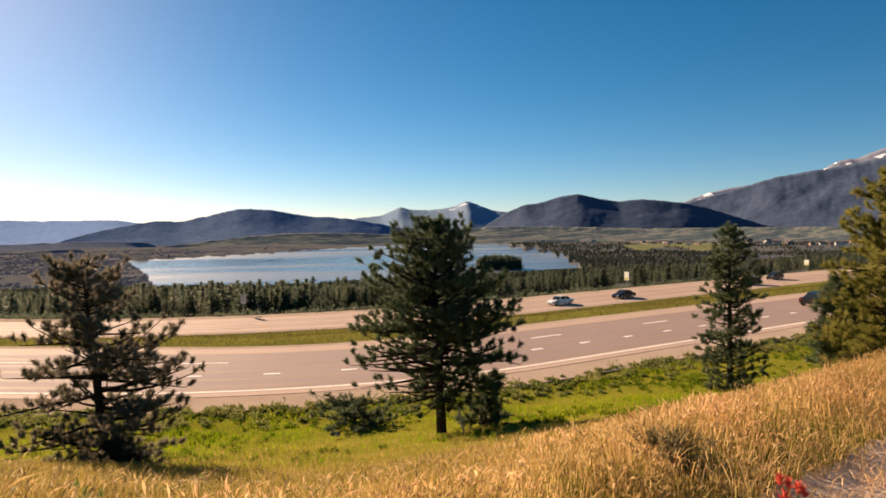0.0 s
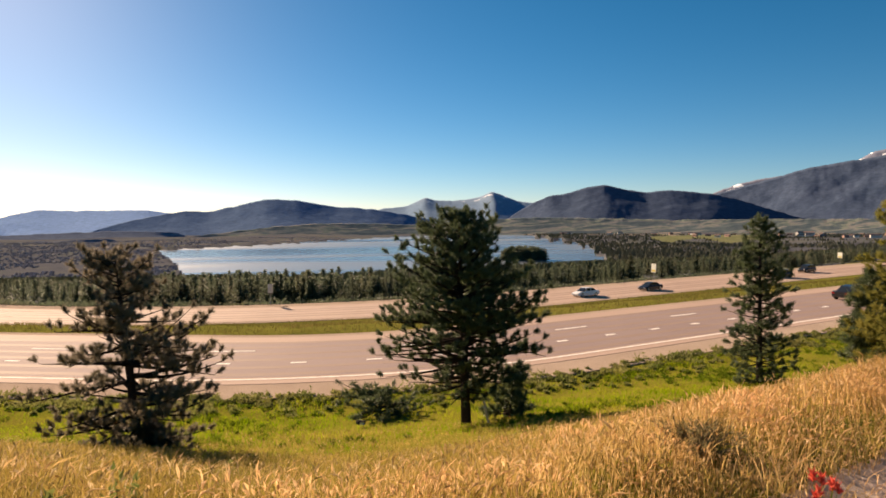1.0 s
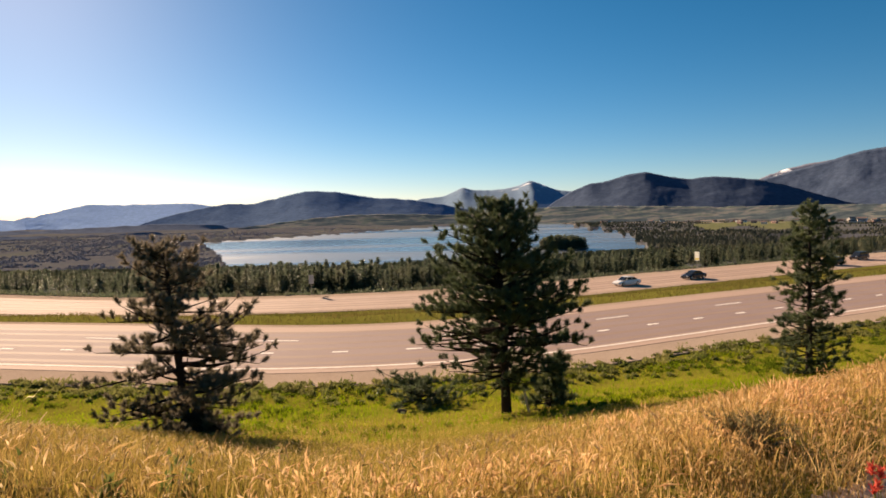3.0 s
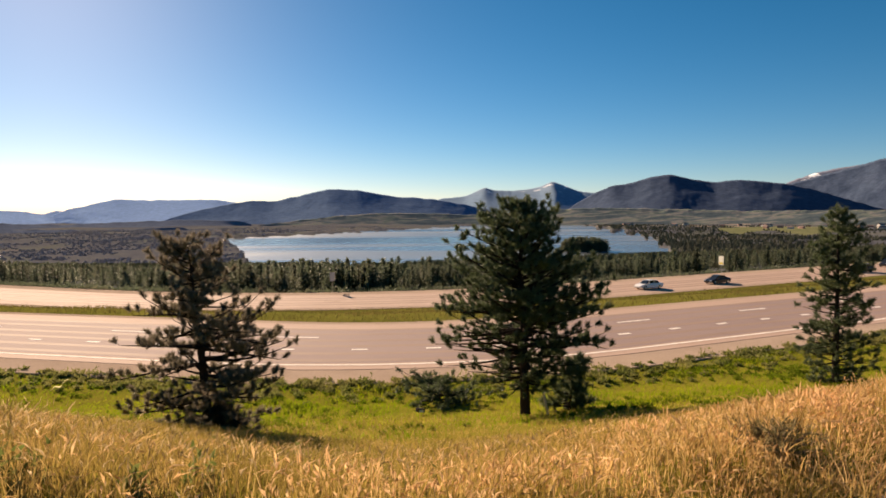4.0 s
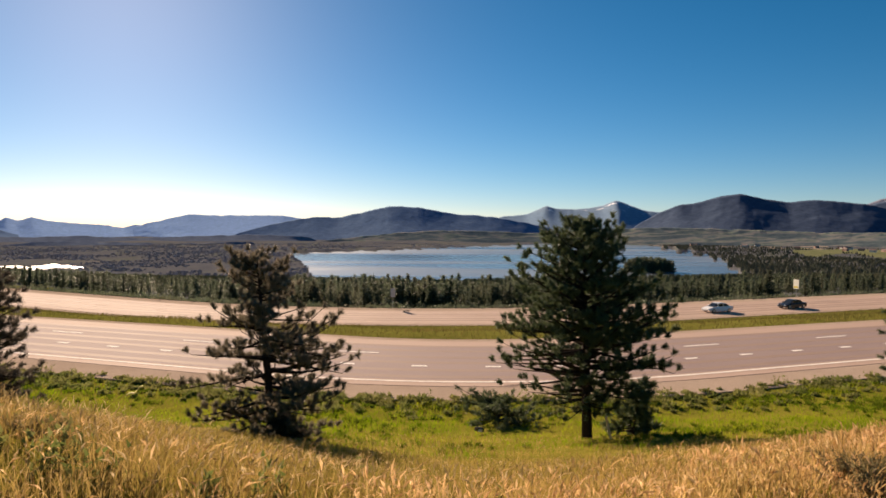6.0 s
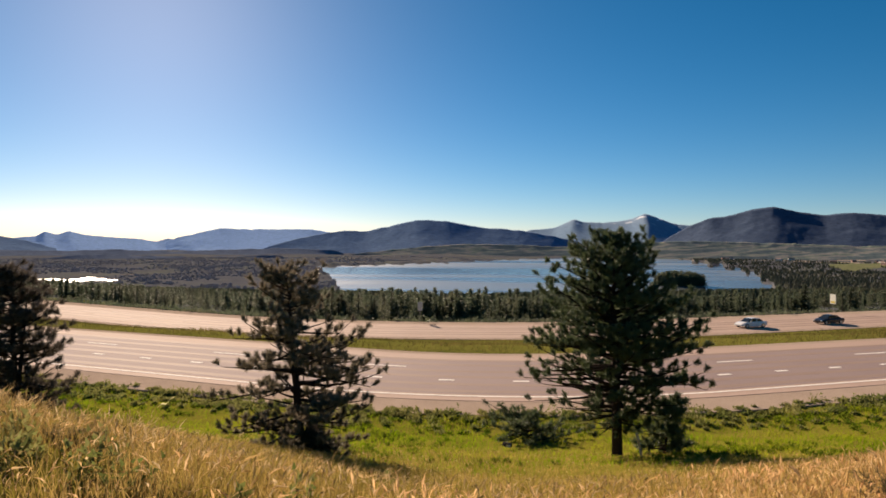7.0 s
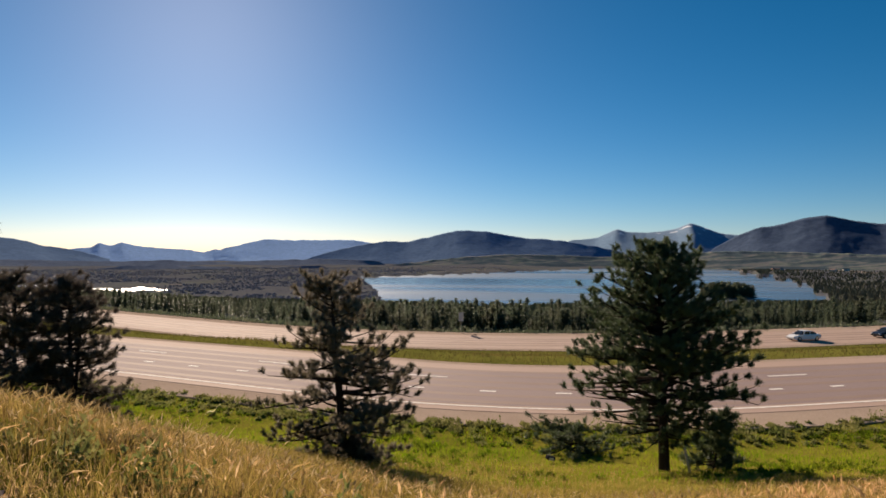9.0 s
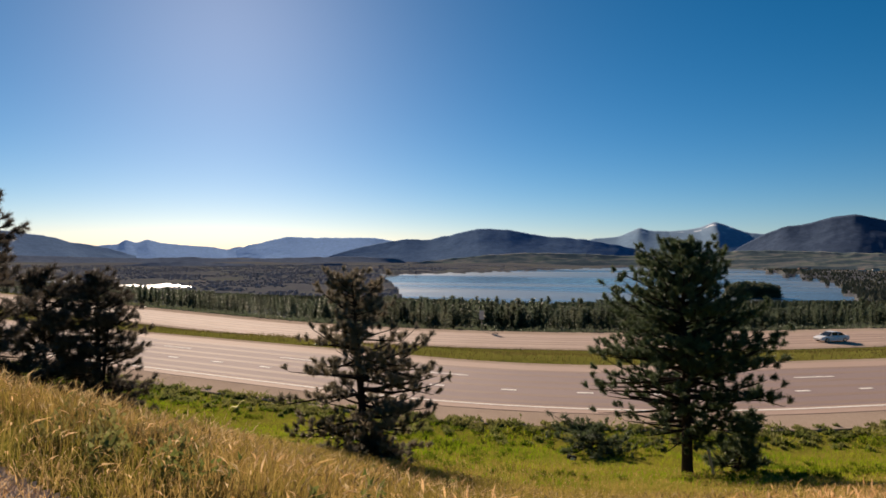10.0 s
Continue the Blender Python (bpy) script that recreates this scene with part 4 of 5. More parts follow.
grass("lush_grass", "bright green grass at the foot of the bank", green_xy, 0.09 + 0.4 * clumpy(green_xy[:, 0], green_xy[:, 1], 0.35, 2.0) * clumpy(green_xy[:, 0], green_xy[:, 1], 1.3, 3.0), 0.02, M["green"], 6, 0.6)
straw_xy = scatter(90000, -8, 8, 1.6, 7.0, lambda x, y, r: in_view(x, y) & (y < path_edge(x) + 0.3) & (y > path_edge(x) - 1.6) & (r < 0.15 + 0.5 * clumpy(x, y, 2.2, 4.0)), 12)
grass("trampled_straw", "short trampled straw on the edge of the path", straw_xy, 0.07 + 0.16 * clumpy(straw_xy[:, 0], straw_xy[:, 1], 2.9, 6.0), 0.007, M["seed_head"], 13, 1.5)
median_xy = scatter(120000, -90, 90, 44, 110, lambda x, y, r: in_view(x, y) & (offset_from(x, y, C1, TH1) < 27.9) & (offset_from(x, y, C2, TH2) > 114.6) & (r < 0.4 + 0.6 * clumpy(x, y, 0.3, 5.0)), 7)
grass("median_grass", "olive green rough grass on the median", median_xy, 0.22 + 0.2 * clumpy(median_xy[:, 0], median_xy[:, 1], 0.5, 2.0), 0.05, M["median_grass"], 10, 0.6)


# ---- woods ----
def conifer(seed, height, wide, levels=17, blades=13):
    """Trunk and crown arrays of a woodland conifer: drooping sprays round the stem, uneven from level to level."""
    rng = np.random.default_rng(seed)
    f = np.linspace(0.06, 0.97, levels)
    at, way = [], []
    for k in f:
        r = wide * (1.12 - k) ** 0.95 * rng.uniform(0.6, 1.2)
        for q in range(max(3, int(7 * (1 - k) + 3))):
            a = rng.random() * 2 * math.pi
            rr = r * rng.uniform(0.35, 1.05)
            at.append((rr * math.cos(a), rr * math.sin(a), height * (k + rng.uniform(-0.03, 0.03)) + 0.12 * rr))
            way.append((math.cos(a), math.sin(a), rng.uniform(-0.1, 0.8)))
    at.append((0, 0, height * 0.97))
    way.append((0, 0, 1.0))
    at, way = np.array(at), np.array(way)
    way /= np.linalg.norm(way, axis=1)[:, None]
    crown = tufts(at, way, rng, blades, 0.075 * height, 0.017 * height, 0.07 * height)
    trunk = tube([(0, 0, -0.4), (0, 0, height * 0.5), (0, 0, height * 0.96)], [0.022 * height, 0.014 * height, 0.004 * height], 5)
    return trunk, crown


KINDS = [conifer(100 + k, 1.0, w) for k, w in enumerate((0.16, 0.2, 0.24, 0.19, 0.27, 0.14))]
TREE_MESHES = [(np_mesh("trunk", t[0], t[1], [M["bark"]]), np_mesh("crown", c[0], c[1], [M["far_needles"]])) for t, c in KINDS]


def woods():
    rng = np.random.default_rng(77)
    spots = []
    while len(spots) < 2500:
        az, d = rng.uniform(-50, 52), 9.0 + 145 * rng.random() ** 1.5
        r = 96.0
        for _ in range(60):
            x, y = r * math.sin(radians(az)), r * math.cos(radians(az))
            r += 0.8 * (float(offset_from(x, y, C2, TH2)) - (96.0 - d))
            r = min(max(r, 60.0), 900.0)
        x, y = r * math.sin(radians(az)), r * math.cos(radians(az))
        if float(offset_from(x, y, C2, TH2)) > 96.5 or r > 450:
            continue
        g = float(ground_height(x, y))
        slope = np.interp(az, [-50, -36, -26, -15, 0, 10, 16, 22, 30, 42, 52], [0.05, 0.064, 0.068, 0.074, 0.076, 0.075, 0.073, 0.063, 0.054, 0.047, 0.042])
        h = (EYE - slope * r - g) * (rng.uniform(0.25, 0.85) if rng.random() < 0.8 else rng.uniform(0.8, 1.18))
        thicket = float(wobble(x, y, 0.09, 6.0))
        if rng.random() < 0.75 * max(0.0, thicket):
            continue
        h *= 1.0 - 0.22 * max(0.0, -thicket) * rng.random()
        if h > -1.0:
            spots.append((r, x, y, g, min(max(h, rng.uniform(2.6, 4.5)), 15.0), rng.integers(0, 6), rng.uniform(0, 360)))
    spots.sort(key=lambda q: offset_from(q[1], q[2], C2, TH2) * -1)
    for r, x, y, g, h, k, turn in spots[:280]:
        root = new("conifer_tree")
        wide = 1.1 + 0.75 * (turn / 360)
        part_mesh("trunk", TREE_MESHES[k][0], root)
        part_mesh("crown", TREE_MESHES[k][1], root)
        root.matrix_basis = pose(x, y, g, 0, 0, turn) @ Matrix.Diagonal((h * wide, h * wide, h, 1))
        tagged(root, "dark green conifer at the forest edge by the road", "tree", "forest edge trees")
    pieces = []
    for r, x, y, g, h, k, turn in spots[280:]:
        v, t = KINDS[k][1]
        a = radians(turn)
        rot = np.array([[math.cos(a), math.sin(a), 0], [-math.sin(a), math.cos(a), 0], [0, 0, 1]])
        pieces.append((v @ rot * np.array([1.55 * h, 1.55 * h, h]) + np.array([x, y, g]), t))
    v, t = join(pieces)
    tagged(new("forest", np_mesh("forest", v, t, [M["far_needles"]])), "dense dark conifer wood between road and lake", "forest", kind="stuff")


woods()


def undergrowth():
    rng = np.random.default_rng(21)
    n = 800
    a, off = rng.uniform(-110, 120, n), 96.4 - 5.5 * rng.random(n)
    xy, _ = along(a, off, C2, TH2, 96.0)
    size = rng.uniform(0.2, 0.8, n) + 0.7 * (rng.random(n) < 0.15)
    v, t = leaf_cloud(np.c_[xy, ground_height(xy[:, 0], xy[:, 1])], size * 1.3, size, rng, 40, 0.3)
    tagged(new("forest_undergrowth", np_mesh("forest_undergrowth", v, t, [M["far_needles"]])), "dark low bushes along the forest edge", "bushes", kind="stuff")


undergrowth()


def spires(points, heights, seed, wide=0.26):
    """Far trees: small jagged spires of five leaning facets in two tiers."""
    rng = np.random.default_rng(seed)
    n = len(points)
    a = rng.random(n) * 2 * math.pi
    vs = []
    for k in range(4):
        b = a + k * math.pi / 2 + rng.normal(size=n) * 0.3
        w = wide * heights * rng.uniform(0.7, 1.3, n)
        vs.append(points + np.stack([np.cos(b) * w, np.sin(b) * w, heights * rng.uniform(0.0, 0.18, n)], -1))
    vs.append(points + np.stack([np.zeros(n), np.zeros(n), heights], -1))
    verts = np.stack(vs, 1).reshape(-1, 3)
    tri = np.array([[0, 1, 4], [1, 2, 4], [2, 3, 4], [3, 0, 4]])
    return verts, (np.arange(n)[:, None, None] * 5 + tri[None]).reshape(-1, 3)


def valley_woods():
    rng = np.random.default_rng(88)
    n = 70000
    az, r = rng.uniform(-50, 50, n), 260 + 2300 * rng.random(n) ** 1.35
    x, y = r * np.sin(np.radians(az)), r * np.cos(np.radians(az))
    stand = wobble(x, y, 0.012, 2.0) + 0.6 * wobble(x, y, 0.045, 4.0)
    keep = ~in_lake(r, az) & ~in_lake(r * 1.01, az) & (stand > np.where(r < 700, -0.9, np.where(az < -10, -0.35, np.where((az > 11) & (r < np.interp(az, [11, 24, 30, 50], [3000, 2000, 1650, 1500])), -0.6, 0.1)))) & ~pasture(r, az)
    loose = az + rng.normal(size=n) * 1.3
    keep &= ~((loose > -39.5) & (loose < -31.5) & (r > 700) & (r < 1330))
    x, y, r, az = x[keep], y[keep], r[keep], az[keep]
    h = rng.uniform(5, 11, len(x)) * np.where(r < 620, 0.8, np.where(az < 8, 0.24, 0.7))
    g = ground_height(x, y)
    sight = np.interp(az, [-50, -36, -30, -26, -15, 0, 52], [0.052, 0.061, 0.063, 0.067, 0.073, 0.075, 0.04])
    h = np.where(r < np.where((az > -41) & (az < -30), 1000, 640), np.minimum(h, EYE - sight * r - g), h)
    tall_enough = h > 1.5
    x, y, r, az, h, g = x[tall_enough], y[tall_enough], r[tall_enough], az[tall_enough], h[tall_enough], g[tall_enough]
    pts = np.stack([x, y, g], -1)
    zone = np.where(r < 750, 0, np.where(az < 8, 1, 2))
    for which, mat, label in ((0, M["slope_needles"], "dark conifer woods on the slope above the lake"), (1, M["haze_tint_needles"], "conifer woods on the far valley floor, haze painted in blue-grey"),
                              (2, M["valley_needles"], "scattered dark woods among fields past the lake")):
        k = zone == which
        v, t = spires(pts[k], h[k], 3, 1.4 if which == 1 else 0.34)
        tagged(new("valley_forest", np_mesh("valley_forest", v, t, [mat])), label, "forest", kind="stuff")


valley_woods()


def island():
    az, r = radians(15.6), 985.0
    cx, cy = r * math.sin(az), r * math.cos(az)
    a = np.arange(40) * 2 * math.pi / 40
    rim = 1 + 0.12 * np.sin(2 * a + 1) + 0.07 * np.sin(5 * a)
    rows = [np.stack([cx + 38 * k * rim * np.cos(a), cy + 26 * k * rim * np.sin(a), np.full(40, LAKE + z)], -1) for k, z in ((1.0, -1.5), (0.95, 0.5), (0.6, 1.8), (0.05, 2.4))]
    q = [(i * 40 + j, i * 40 + (j + 1) % 40, (i + 1) * 40 + (j + 1) % 40, (i + 1) * 40 + j) for i in range(3) for j in range(40)]
    tagged(new("island", np_mesh("island", np.vstack(rows), q, [M["land"]], True)), "small wooded island in the lake", "island", kind="structure")
    rng = np.random.default_rng(9)
    b, k = rng.random(320) * 2 * math.pi, np.sqrt(rng.random(320)) * 0.95
    pts = np.stack([cx + 37 * k * np.cos(b), cy + 25 * k * np.sin(b), np.full(320, LAKE + 0.6)], -1)
    pieces = []
    for i, pt in enumerate(pts):
        v, t = KINDS[i % 6][1]
        h = rng.uniform(13, 21) * (1.05 - 0.3 * k[i] ** 3)
        pieces.append((v * np.array([h * 1.4, h * 1.4, h]) + pt, t))
    v, t = join(pieces)
    tagged(new("island_wood", np_mesh("island_wood", v, t, [M["far_needles"]])), "dense round stand of dark trees on the island", "forest", kind="stuff")


island()


# ---- village ----
M["house_wall"] = plain("pale_house_wall", (0.62, 0.58, 0.52), 0.8)
M["house_wall_red"] = plain("red_brown_house_wall", (0.32, 0.18, 0.14), 0.8)
M["roof"] = plain("brown_shingle_roof", (0.20, 0.13, 0.11), 0.85)
M["pane"] = plain("dark_window_pane", (0.03, 0.04, 0.05), 0.1)


def house_meshes(w, d, h, wall):
    bm = bmesh.new()
    box_bm(bm, -w / 2, w / 2, -d / 2, d / 2, -2, h, 0.1)
    walls = bpy.data.meshes.new("wall")
    bm.to_mesh(walls)
    bm.free()
    walls.materials.append(wall)
    e, t = 0.8, h + d * 0.34
    roof_v = [(-w / 2 - e, -d / 2 - e, h - 0.3), (w / 2 + e, -d / 2 - e, h - 0.3), (w / 2 + e, 0, t), (-w / 2 - e, 0, t), (-w / 2 - e, d / 2 + e, h - 0.3), (w / 2 + e, d / 2 + e, h - 0.3)]
    roof_v += [(x, y, z + 0.5) for x, y, z in roof_v]
    roof = np_mesh("roof", roof_v, [(6, 7, 8, 9), (9, 8, 11, 10), (0, 3, 2, 1), (3, 4, 5, 2), (0, 1, 7, 6), (4, 10, 11, 5), (0, 6, 9, 3), (3, 9, 10, 4), (1, 2, 8, 7), (2, 5, 11, 8)], [M["roof"]])
    gable = np_mesh("gable", [(-w / 2, -d / 2, h), (-w / 2, d / 2, h), (-w / 2, 0, t - 0.2), (w / 2, -d / 2, h), (w / 2, d / 2, h), (w / 2, 0, t - 0.2)], [(0, 2, 1), (3, 4, 5)], [wall])
    bm = bmesh.new()
    box_bm(bm, -0.9, 0.9, -0.08, 0.08, -0.8, 0.8, 0.03)
    win = bpy.data.meshes.new("window")
    bm.to_mesh(win)
    bm.free()
    win.materials.append(M["pane"])
    return walls, roof, gable, win


def village():
    rng = np.random.default_rng(4)
    kinds = [((24, 14, 8), M["house_wall"]), ((34, 15, 10), M["house_wall"]), ((22, 13, 8), M["house_wall_red"]), ((28, 14, 9), M["house_wall_red"])]
    sets = [(size, house_meshes(*size, wall)) for size, wall in kinds]
    for k in range(46):
        az, r = rng.uniform(29, 43.5), rng.uniform(1750, 2560)
        if k % 5 == 4:
            az, r = rng.uniform(13, 30), rng.uniform(2350, 2700)
        if k < 2:
            az, r = 37.6 + 0.65 * k, 2350
        x, y = r * math.sin(radians(az)), r * math.cos(radians(az))
        (w, d, h), (walls, roof, gable, win) = sets[k % 4 if k > 1 else 1]
        root = new("house")
        part_mesh("wall", walls, root)
        part_mesh("roof", roof, root)
        part_mesh("gable", gable, root)
        for i in range(4):
            ob = part_mesh("window", win, root)
            ob.matrix_basis = pose(-w * 0.36 + i * w * 0.24, -d / 2 - 0.05, h * 0.6)
        root.matrix_basis = pose(x, y, float(ground_height(x, y)), 0, 0, -az + rng.uniform(-50, 50)) @ Matrix.Scale(0.6 if k > 1 else 0.8, 4)
        tagged(root, "pale gabled house in the far village" if k % 4 < 2 or k < 2 else "red-brown gabled house in the far village", "house", "village houses")


village()


# ---- cars ----
M["car_white"] = plain("white_car_paint", (0.78, 0.77, 0.75), 0.25, 0.0, 0.6, 0.03)
M["car_black"] = plain("black_car_paint", (0.018, 0.018, 0.02), 0.22, 0.0, 0.6, 0.1)
M["car_blue"] = plain("dark_blue_car_paint", (0.02, 0.025, 0.06), 0.22, 0.2, 0.6, 0.1)
M["glass"] = plain("tinted_car_glass", (0.02, 0.025, 0.03), 0.06, 0.0, 0.6, 0.05)
M["rubber"] = plain("tyre_rubber", (0.02, 0.02, 0.02), 0.85)
M["alloy"] = plain("alloy_rim", (0.55, 0.55, 0.56), 0.3, 0.9)
M["lamp_red"] = plain("red_lamp_lens", (0.35, 0.02, 0.02), 0.2)
M["lamp_clear"] = plain("clear_lamp_lens", (0.75, 0.75, 0.72), 0.12)


def loft(sections):
    """A closed skin over rings of equal length."""
    n, m = len(sections), len(sections[0])
    verts = np.array([p for ring in sections for p in ring])
    q = [(i * m + j, (i + 1) * m + j, (i + 1) * m + (j + 1) % m, i * m + (j + 1) % m) for i in range(n - 1) for j in range(m)]
    bm = bmesh.new()
    vs = [bm.verts.new(p) for p in verts]
    for f in q:
        bm.faces.new([vs[i] for i in f])
    bm.faces.new([vs[j] for j in range(m)])
    bm.faces.new([vs[(n - 1) * m + j] for j in reversed(range(m))])
    bmesh.ops.recalc_face_normals(bm, faces=bm.faces)
    return bm


def car(label, paint, suv, x, y, z, heading, name="car"):
    """A parked-still car that faces its own +x. Body and cabin lofted along the length."""
    L, W = (4.75, 1.88) if suv else (4.7, 1.8)
    roof, belt, nose = (1.72, 1.05, 0.98) if suv else (1.43, 0.92, 0.80)
    root = new(name)

    def ring(px, zb, zt, w, round_by=0.12):
        h = w / 2
        return [(px, -h + round_by * 0.6, zb), (px, h - round_by * 0.6, zb), (px, h, zb + round_by), (px, h, zt - round_by * 1.6), (px, h - round_by, zt),
                (px, -h + round_by, zt), (px, -h, zt - round_by * 1.6), (px, -h, zb + round_by)]
    f, b = L / 2, -L / 2
    body = loft([ring(b, 0.42, belt * 0.9, W * 0.86), ring(b + 0.12, 0.30, belt, W * 0.95), ring(b + 0.9, 0.22, belt + 0.02, W), ring(0, 0.20, belt, W), ring(f - 1.4, 0.20, belt - 0.02, W),
                 ring(f - 0.6, 0.22, nose, W * 0.97), ring(f - 0.12, 0.28, nose - 0.14, W * 0.9), ring(f, 0.36, nose - 0.28, W * 0.8)])
    body_ob = part("body", body, paint, root)
    if suv:
        xs = [(b + 0.08, belt - 0.05, W * 0.84), (b + 0.4, roof - 0.06, W * 0.76), (0.1, roof, W * 0.76), (0.75, roof - 0.08, W * 0.75), (1.35, belt - 0.02, W * 0.86)]
    else:
        xs = [(b + 0.55, belt - 0.03, W * 0.84), (b + 1.25, roof - 0.08, W * 0.70), (-0.2, roof, W * 0.70), (0.45, roof - 0.04, W * 0.70), (1.25, belt - 0.03, W * 0.85)]
    cabin = loft([ring(px, belt - 0.12, zt, w, 0.08) for px, zt, w in xs])
    part("cabin", cabin, M["glass"], root, "tinted glass cabin")
    top = loft([ring(px, zt - 0.07, zt + 0.015, w * 0.99, 0.03) for px, zt, w in xs[1:4]])
    part("roof", top, paint, root)
    for sy in (-1, 1):
        for px in ((xs[2][0] + xs[1][0]) / 2 + 0.2, xs[3][0] + 0.1):
            bm = bmesh.new()
            box_bm(bm, px - 0.05, px + 0.05, sy * W * 0.405 - 0.02, sy * W * 0.405 + 0.02, belt - 0.05, roof - 0.05, 0.01)
            part("pillar", bm, paint, root)
        bm = bmesh.new()
        box_bm(bm, 0.75, 0.95, sy * (W / 2 + 0.08) - 0.08, sy * (W / 2 + 0.08) + 0.08, belt, belt + 0.14, 0.03)
        part("mirror", bm, paint, root)
        bm = bmesh.new()
        box_bm(bm, f - 0.22, f - 0.05, sy * W * 0.34 - 0.17, sy * W * 0.34 + 0.17, nose - 0.30, nose - 0.16, 0.03)
        part("headlight", bm, M["lamp_clear"], root, "clear headlight")
        bm = bmesh.new()
        box_bm(bm, b - 0.015, b + 0.1, sy * W * 0.36 - 0.16, sy * W * 0.36 + 0.16, belt - 0.28, belt - 0.12, 0.03)
        part("taillight", bm, M["lamp_red"], root, "red taillight")
        for px in (b + 0.85, f - 0.9):
            wheel = new("wheel")
            wheel.parent = root
            bm = bmesh.new()
            turn = Matrix.Rotation(radians(90), 4, "X")
            bmesh.ops.create_cone(bm, cap_ends=True, segments=24, radius1=0.34, radius2=0.34, depth=0.22, matrix=turn)
            bmesh.ops.bevel(bm, geom=[e for e in bm.edges if len(e.link_faces) == 2 and e.calc_face_angle(0) > 1], offset=0.03, segments=2, affect="EDGES")
            part("tyre", bm, M["rubber"], wheel)
            bm = bmesh.new()
            bmesh.ops.create_cone(bm, cap_ends=True, segments=20, radius1=0.21, radius2=0.19, depth=0.235, matrix=turn)
            part("rim", bm, M["alloy"], wheel)
            wheel.matrix_basis = pose(px, sy * (W / 2 - 0.1), 0.34)
    root.matrix_basis = pose(x, y, z, 0, 0, heading)
    tagged(root, label, "car", "cars on the highway")


def on_lane(az, r_lane, c, th):
    """The point of a lane in the bearing az, and the road's heading there."""
    k = 20.0
    for _ in range(60):
        x, y = k * math.sin(radians(az)), k * math.cos(radians(az))
        k += 0.6 * (float(offset_from(x, y, c, th)) - r_lane)
    t = min(max(math.atan2(x - c[0], c[1] - y), -th[0]), th[1])
    return x, y, math.degrees(t)


for label, paint, suv, az, lane in (("white sedan driving on the far carriageway", M["car_white"], False, 20.9, 109.3), ("black sedan driving on the far carriageway", M["car_black"], False, 26.3, 109.3),
                                    ("dark blue utility car on the far carriageway", M["car_blue"], True, 36.3, 109.2), ("black utility car beside another on the highway", M["car_black"], True, 38.0, 105.0)):
    cx, cy, head = on_lane(az, lane, C2, TH2)
    car(label, paint, suv, cx, cy, -4.0, head + 180)
cx, cy, head = on_lane(40.9, 35.9, C1, TH1)
car("dark sedan driving on the near carriageway", M["car_black"], False, cx, cy, 0.0, head)


# ---- signs and litter ----
M["sign_white"] = plain("white_sign_face", (0.78, 0.77, 0.66), 0.5, wear=0.06)
M["sign_yellow"] = plain("yellow_sign_face", (0.75, 0.58, 0.12), 0.5)
M["sign_grey"] = plain("grey_sign_back", (0.42, 0.43, 0.42), 0.5, 0.4)
M["steel"] = plain("galvanised_post", (0.25, 0.25, 0.24), 0.5, 0.6)
M["litter"] = plain("pale_yellow_plastic", (0.50, 0.43, 0.15), 0.8, spec=0.2)


def road_sign(label, az, r2, w, h, lift, face, turn):
    x, y, _ = on_lane(az, r2, C2, TH2)
    root = new("road_sign")
    bm = bmesh.new()
    box_bm(bm, -0.05, 0.05, -0.03, 0.03, -0.3, lift + h * 0.9, 0.008)
    part("post", bm, M["steel"], root)
    bm = bmesh.new()
    box_bm(bm, -w / 2, w / 2, -0.07, -0.04, lift, lift + h, 0.012)
    panel = part("panel", bm, face, root)
    if face == M["sign_white"]:
        bm = bmesh.new()
        box_bm(bm, -w * 0.4, w * 0.4, -0.082, -0.072, lift + h * 0.08, lift + h * 0.3, 0.004)
        part("plate", bm, M["sign_yellow"], panel, "yellow strip")
    root.matrix_basis = pose(x, y, float(ground_height(x, y)), 0, 0, turn)
    tagged(root, label, "road sign")


road_sign("white rectangular road sign on a steel post", 26.6, 97.2, 1.25, 1.75, 1.8, M["sign_white"], -72)
road_sign("grey back of a road sign on a post", -6.75, 97.0, 0.75, 1.35, 2.0, M["sign_grey"], 8)
road_sign("white rectangular road sign on a steel post", 40.2, 97.2, 1.3, 1.4, 2.0, M["sign_white"], -75)


def litter_strip():
    t = np.linspace(0, 1, 12)
    x, y = t * 0.55 - 0.27, 0.08 * np.sin(t * 6.0)
    z = 0.2 + 0.34 * t + 0.05 * np.sin(t * 9)
    w = 0.03 * (0.5 + np.sin(t * math.pi))
    verts = np.concatenate([np.stack([x, y - w, z], -1), np.stack([x, y + w, z + 0.03], -1), np.stack([x, y - w, z - 0.012], -1), np.stack([x, y + w, z + 0.018], -1)])
    q = []
    for i in range(11):
        q += [(i, i + 1, 13 + i, 12 + i), (24 + i, 36 + i, 37 + i, 25 + i), (i, 24 + i, 25 + i, i + 1), (12 + i, 13 + i, 37 + i, 36 + i)]
    ob = new("plastic_strip", np_mesh("plastic_strip", verts, q, [M["litter"]], True))
    ob.matrix_basis = pose(-15.6, 29.6, float(ground_height(-15.6, 29.6)), 0, 0, 15) @ Matrix.Scale(1.4, 4)
    tagged(ob, "pale yellow plastic strip caught in the grass", "litter")


litter_strip()


# ---- things in the near grass ----
M["dry_stem"] = plain("dry_brown_stem", (0.22, 0.14, 0.09), 0.9)
M["dry_leaf"] = leafy("brown_grey_dry_leaves", [(0.0, (0.10, 0.08, 0.04)), (0.5, (0.20, 0.17, 0.08)), (1.0, (0.36, 0.28, 0.15))], 0.35)
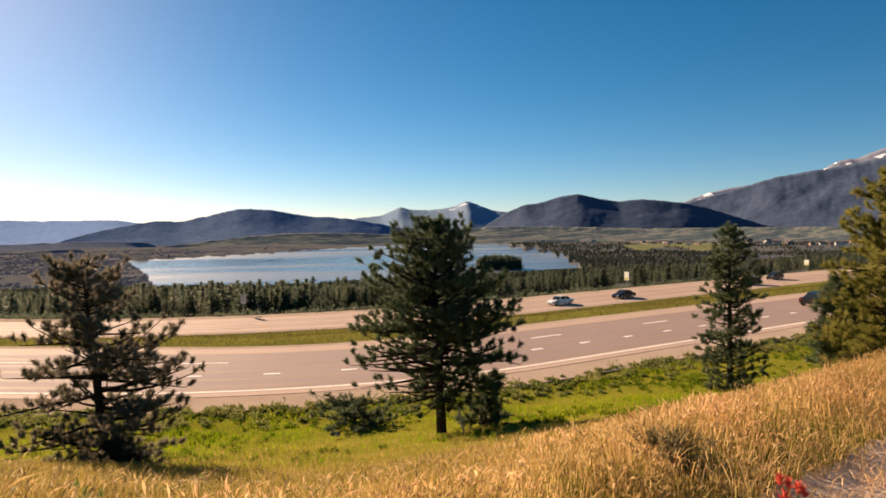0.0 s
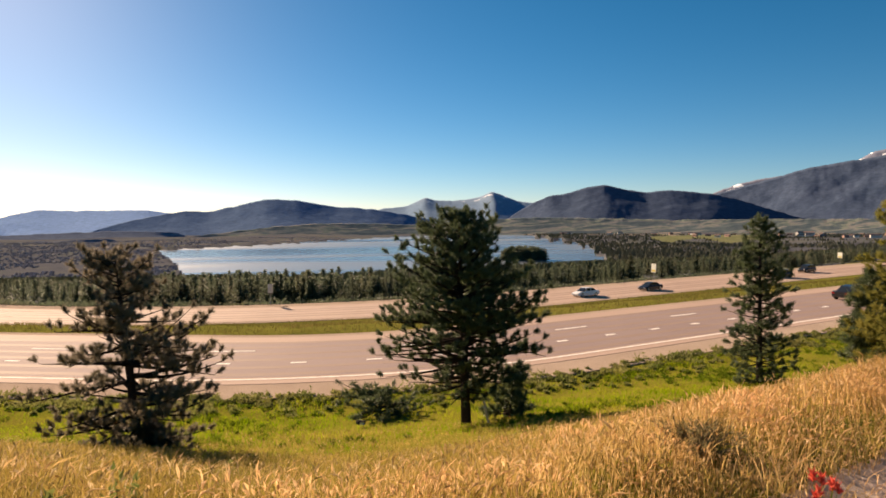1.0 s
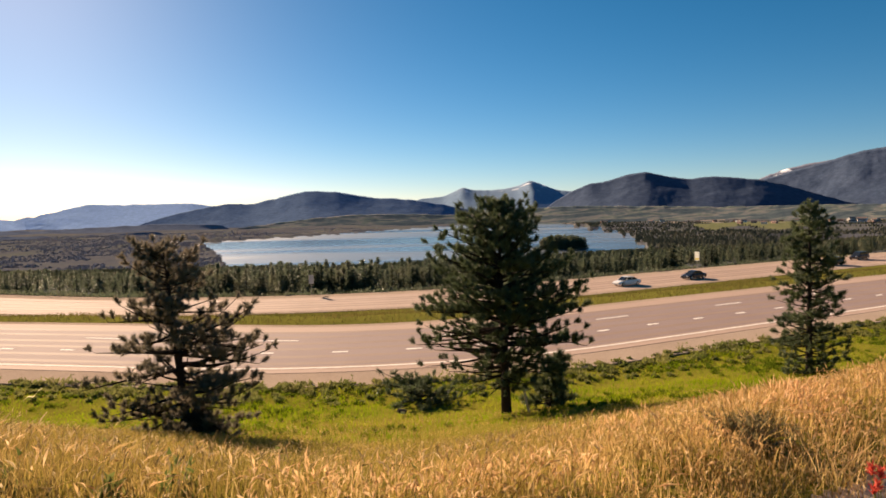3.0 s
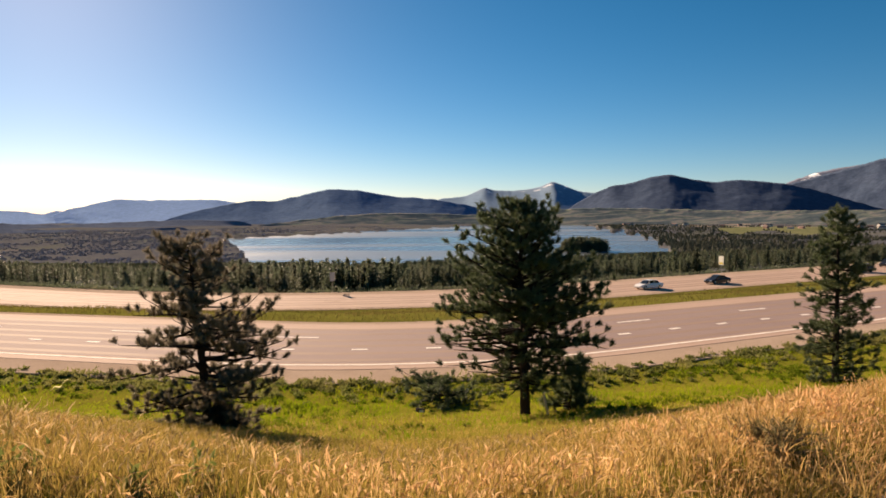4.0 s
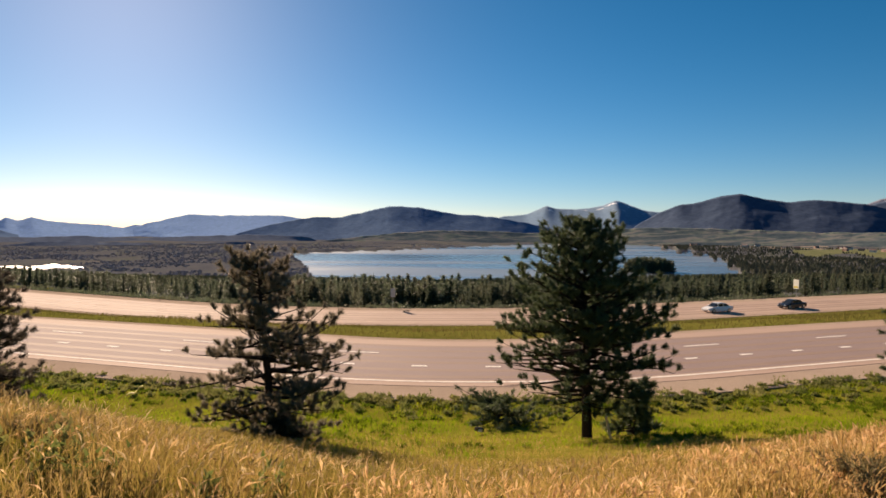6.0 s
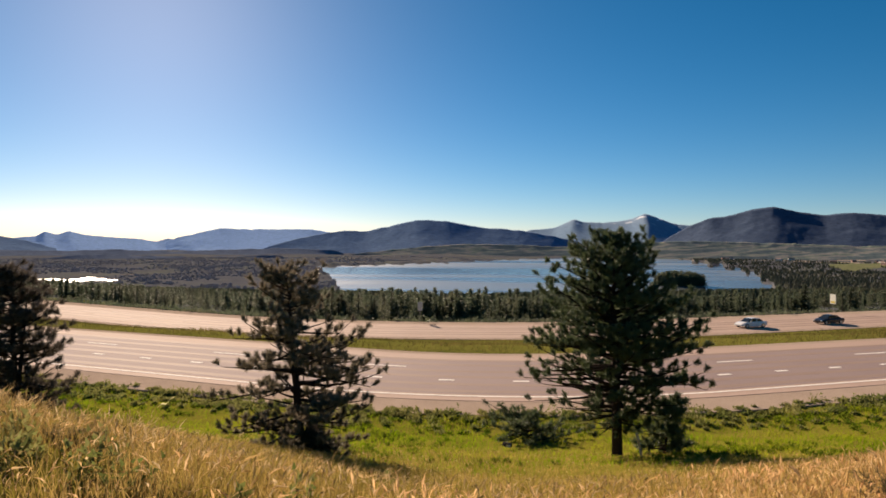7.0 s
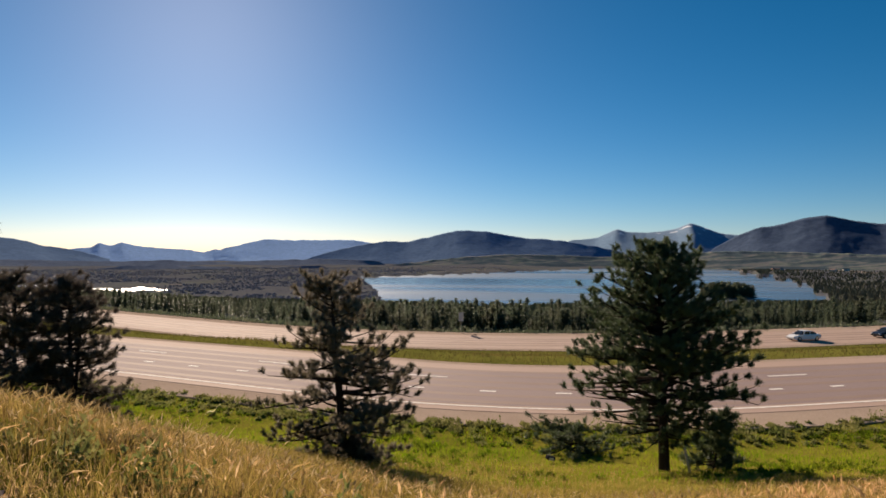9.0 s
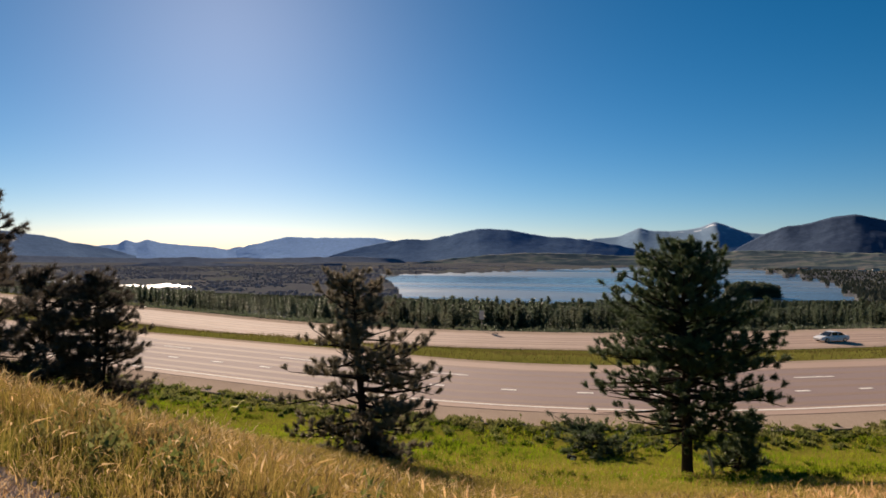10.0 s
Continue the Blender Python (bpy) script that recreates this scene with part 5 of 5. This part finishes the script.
M["red_petal"] = leafy("red_petals", [(0.0, (0.55, 0.06, 0.04)), (1.0, (0.82, 0.20, 0.14))], 0.4)
M["weathered"] = plain("weathered_pale_wood", (0.55, 0.46, 0.33), 0.85, wear=0.3)
M["tread"] = plain("torn_black_rubber", (0.02, 0.018, 0.017), 0.95, spec=0.05)
M["tin"] = plain("white_carton", (0.75, 0.75, 0.72), 0.5)


def dry_shrub(x, y, radius, height, seed, label):
    rng = np.random.default_rng(seed)
    root = new("dry_shrub")
    tips = []
    for k in range(40):
        a, out = rng.random() * 2 * math.pi, rng.uniform(0.2, 1.0)
        pts = [np.array([math.cos(a) * radius * out * t ** 1.2, math.sin(a) * radius * out * t ** 1.2, height * (1.15 - 0.45 * out) * t * (1 + 0.1 * math.sin(t * 6 + k))]) for t in np.linspace(0, 1, 5)]
        v, t = tube(pts, np.linspace(0.006, 0.0025, 5), 4)
        part_mesh("stem", np_mesh("stem", v, t, [M["dry_stem"]], True), root)
        for t in (0.45, 0.6, 0.75, 0.9, 1.0):
            tips.append(pts[0] + (pts[4] - pts[0]) * t + rng.normal(size=3) * 0.02)
    tips = np.array(tips)
    way = np.stack([tips[:, 0], tips[:, 1], 0.6 * height + 0 * tips[:, 2]], -1)
    way /= np.linalg.norm(way, axis=1)[:, None] + 1e-9
    v, t = tufts(tips, way, rng, 12, 0.06, 0.008, 0.06)
    part_mesh("foliage", np_mesh("foliage", v, t, [M["dry_leaf"]]), root)
    root.matrix_basis = pose(x, y, float(ground_height(x, y)) - 0.02)
    tagged(root, label, "shrub")


dry_shrub(-3.9, 6.0, 0.35, 0.18, 1, "grey-green dry shrub at the edge of the path")
dry_shrub(2.6, 4.9, 0.36, 0.22, 3, "brown dry shrub among golden grass")


def red_flowers(x, y):
    rng = np.random.default_rng(6)
    root = new("red_wildflower")
    for k in range(7):
        a, d = rng.random() * 6.28, rng.uniform(0.0, 0.12)
        px, py, h = d * math.cos(a), d * math.sin(a), rng.uniform(0.1, 0.2)
        v, t = tube([(px * 0.4, py * 0.4, 0), (px * 0.8, py * 0.8, h * 0.6), (px, py, h)], [0.003, 0.003, 0.002], 4)
        stem = part_mesh("stem", np_mesh("stem", v, t, [M["green"]], True), root)
        v, t = tufts(np.array([[px, py, h + 0.03]]), np.array([[0, 0, 1.0]]), rng, 26, 0.045, 0.016, 0.05)
        part_mesh("bloom", np_mesh("bloom", v, t, [M["red_petal"]]), stem, "bright red bloom")
    root.matrix_basis = pose(x, y, float(ground_height(x, y)))
    tagged(root, "red wildflower at the edge of the path", "flower")


red_flowers(2.85, 3.95)


def stake(x, y):
    bm = bmesh.new()
    box_bm(bm, -0.035, 0.035, -0.03, 0.03, -0.1, 0.85, 0.008)
    me = bpy.data.meshes.new("broken_stake")
    bm.to_mesh(me)
    bm.free()
    me.materials.append(M["weathered"])
    ob = new("broken_stake", me)
    ob.matrix_basis = pose(x, y, float(ground_height(x, y)), 0, -14, 20)
    tagged(ob, "pale weathered wooden stake leaning by a pine", "stake")


stake(4.95, 22.8)


def tyre_scrap():
    t = np.linspace(0, 1, 9)
    x, y = t * 0.9 - 0.45, 0.12 * np.sin(t * 4)
    z = 0.05 + 0.1 * np.sin(t * math.pi) ** 2 + 0.1 * t
    verts = np.concatenate([np.stack([x, y - 0.14, z], -1), np.stack([x, y + 0.14, z + 0.04], -1), np.stack([x, y - 0.14, z - 0.05], -1), np.stack([x, y + 0.14, z - 0.01], -1)])
    q = []
    for i in range(8):
        q += [(i, i + 1, 10 + i, 9 + i), (18 + i, 27 + i, 28 + i, 19 + i), (i, 18 + i, 19 + i, i + 1), (9 + i, 10 + i, 28 + i, 27 + i)]
    ob = new("tyre_scrap", np_mesh("tyre_scrap", verts, q, [M["tread"]], True))
    px, py, _ = on_lane(-5.55, 100.6, C2, TH2)
    ob.matrix_basis = pose(px, py, -4.0, 0, 0, 4) @ Matrix.Diagonal((1.0, 1.2, 0.8, 1))
    tagged(ob, "torn black tyre tread on the far road shoulder", "debris")


tyre_scrap()


def carton(x, y):
    root = new("crushed_carton")
    bm = bmesh.new()
    box_bm(bm, -0.16, 0.16, -0.1, 0.1, 0.02, 0.16, 0.03)
    part("carton", bm, M["tread"], root)
    bm = bmesh.new()
    box_bm(bm, -0.1, 0.08, -0.13, -0.105, 0.03, 0.12, 0.008)
    part("label", bm, M["tin"], root, "white label")
    root.matrix_basis = pose(x, y, float(ground_height(x, y)) + 0.1, 0, 12, 25)
    tagged(root, "small black and white crushed carton in grass", "litter")


carton(0.4, 24.4)
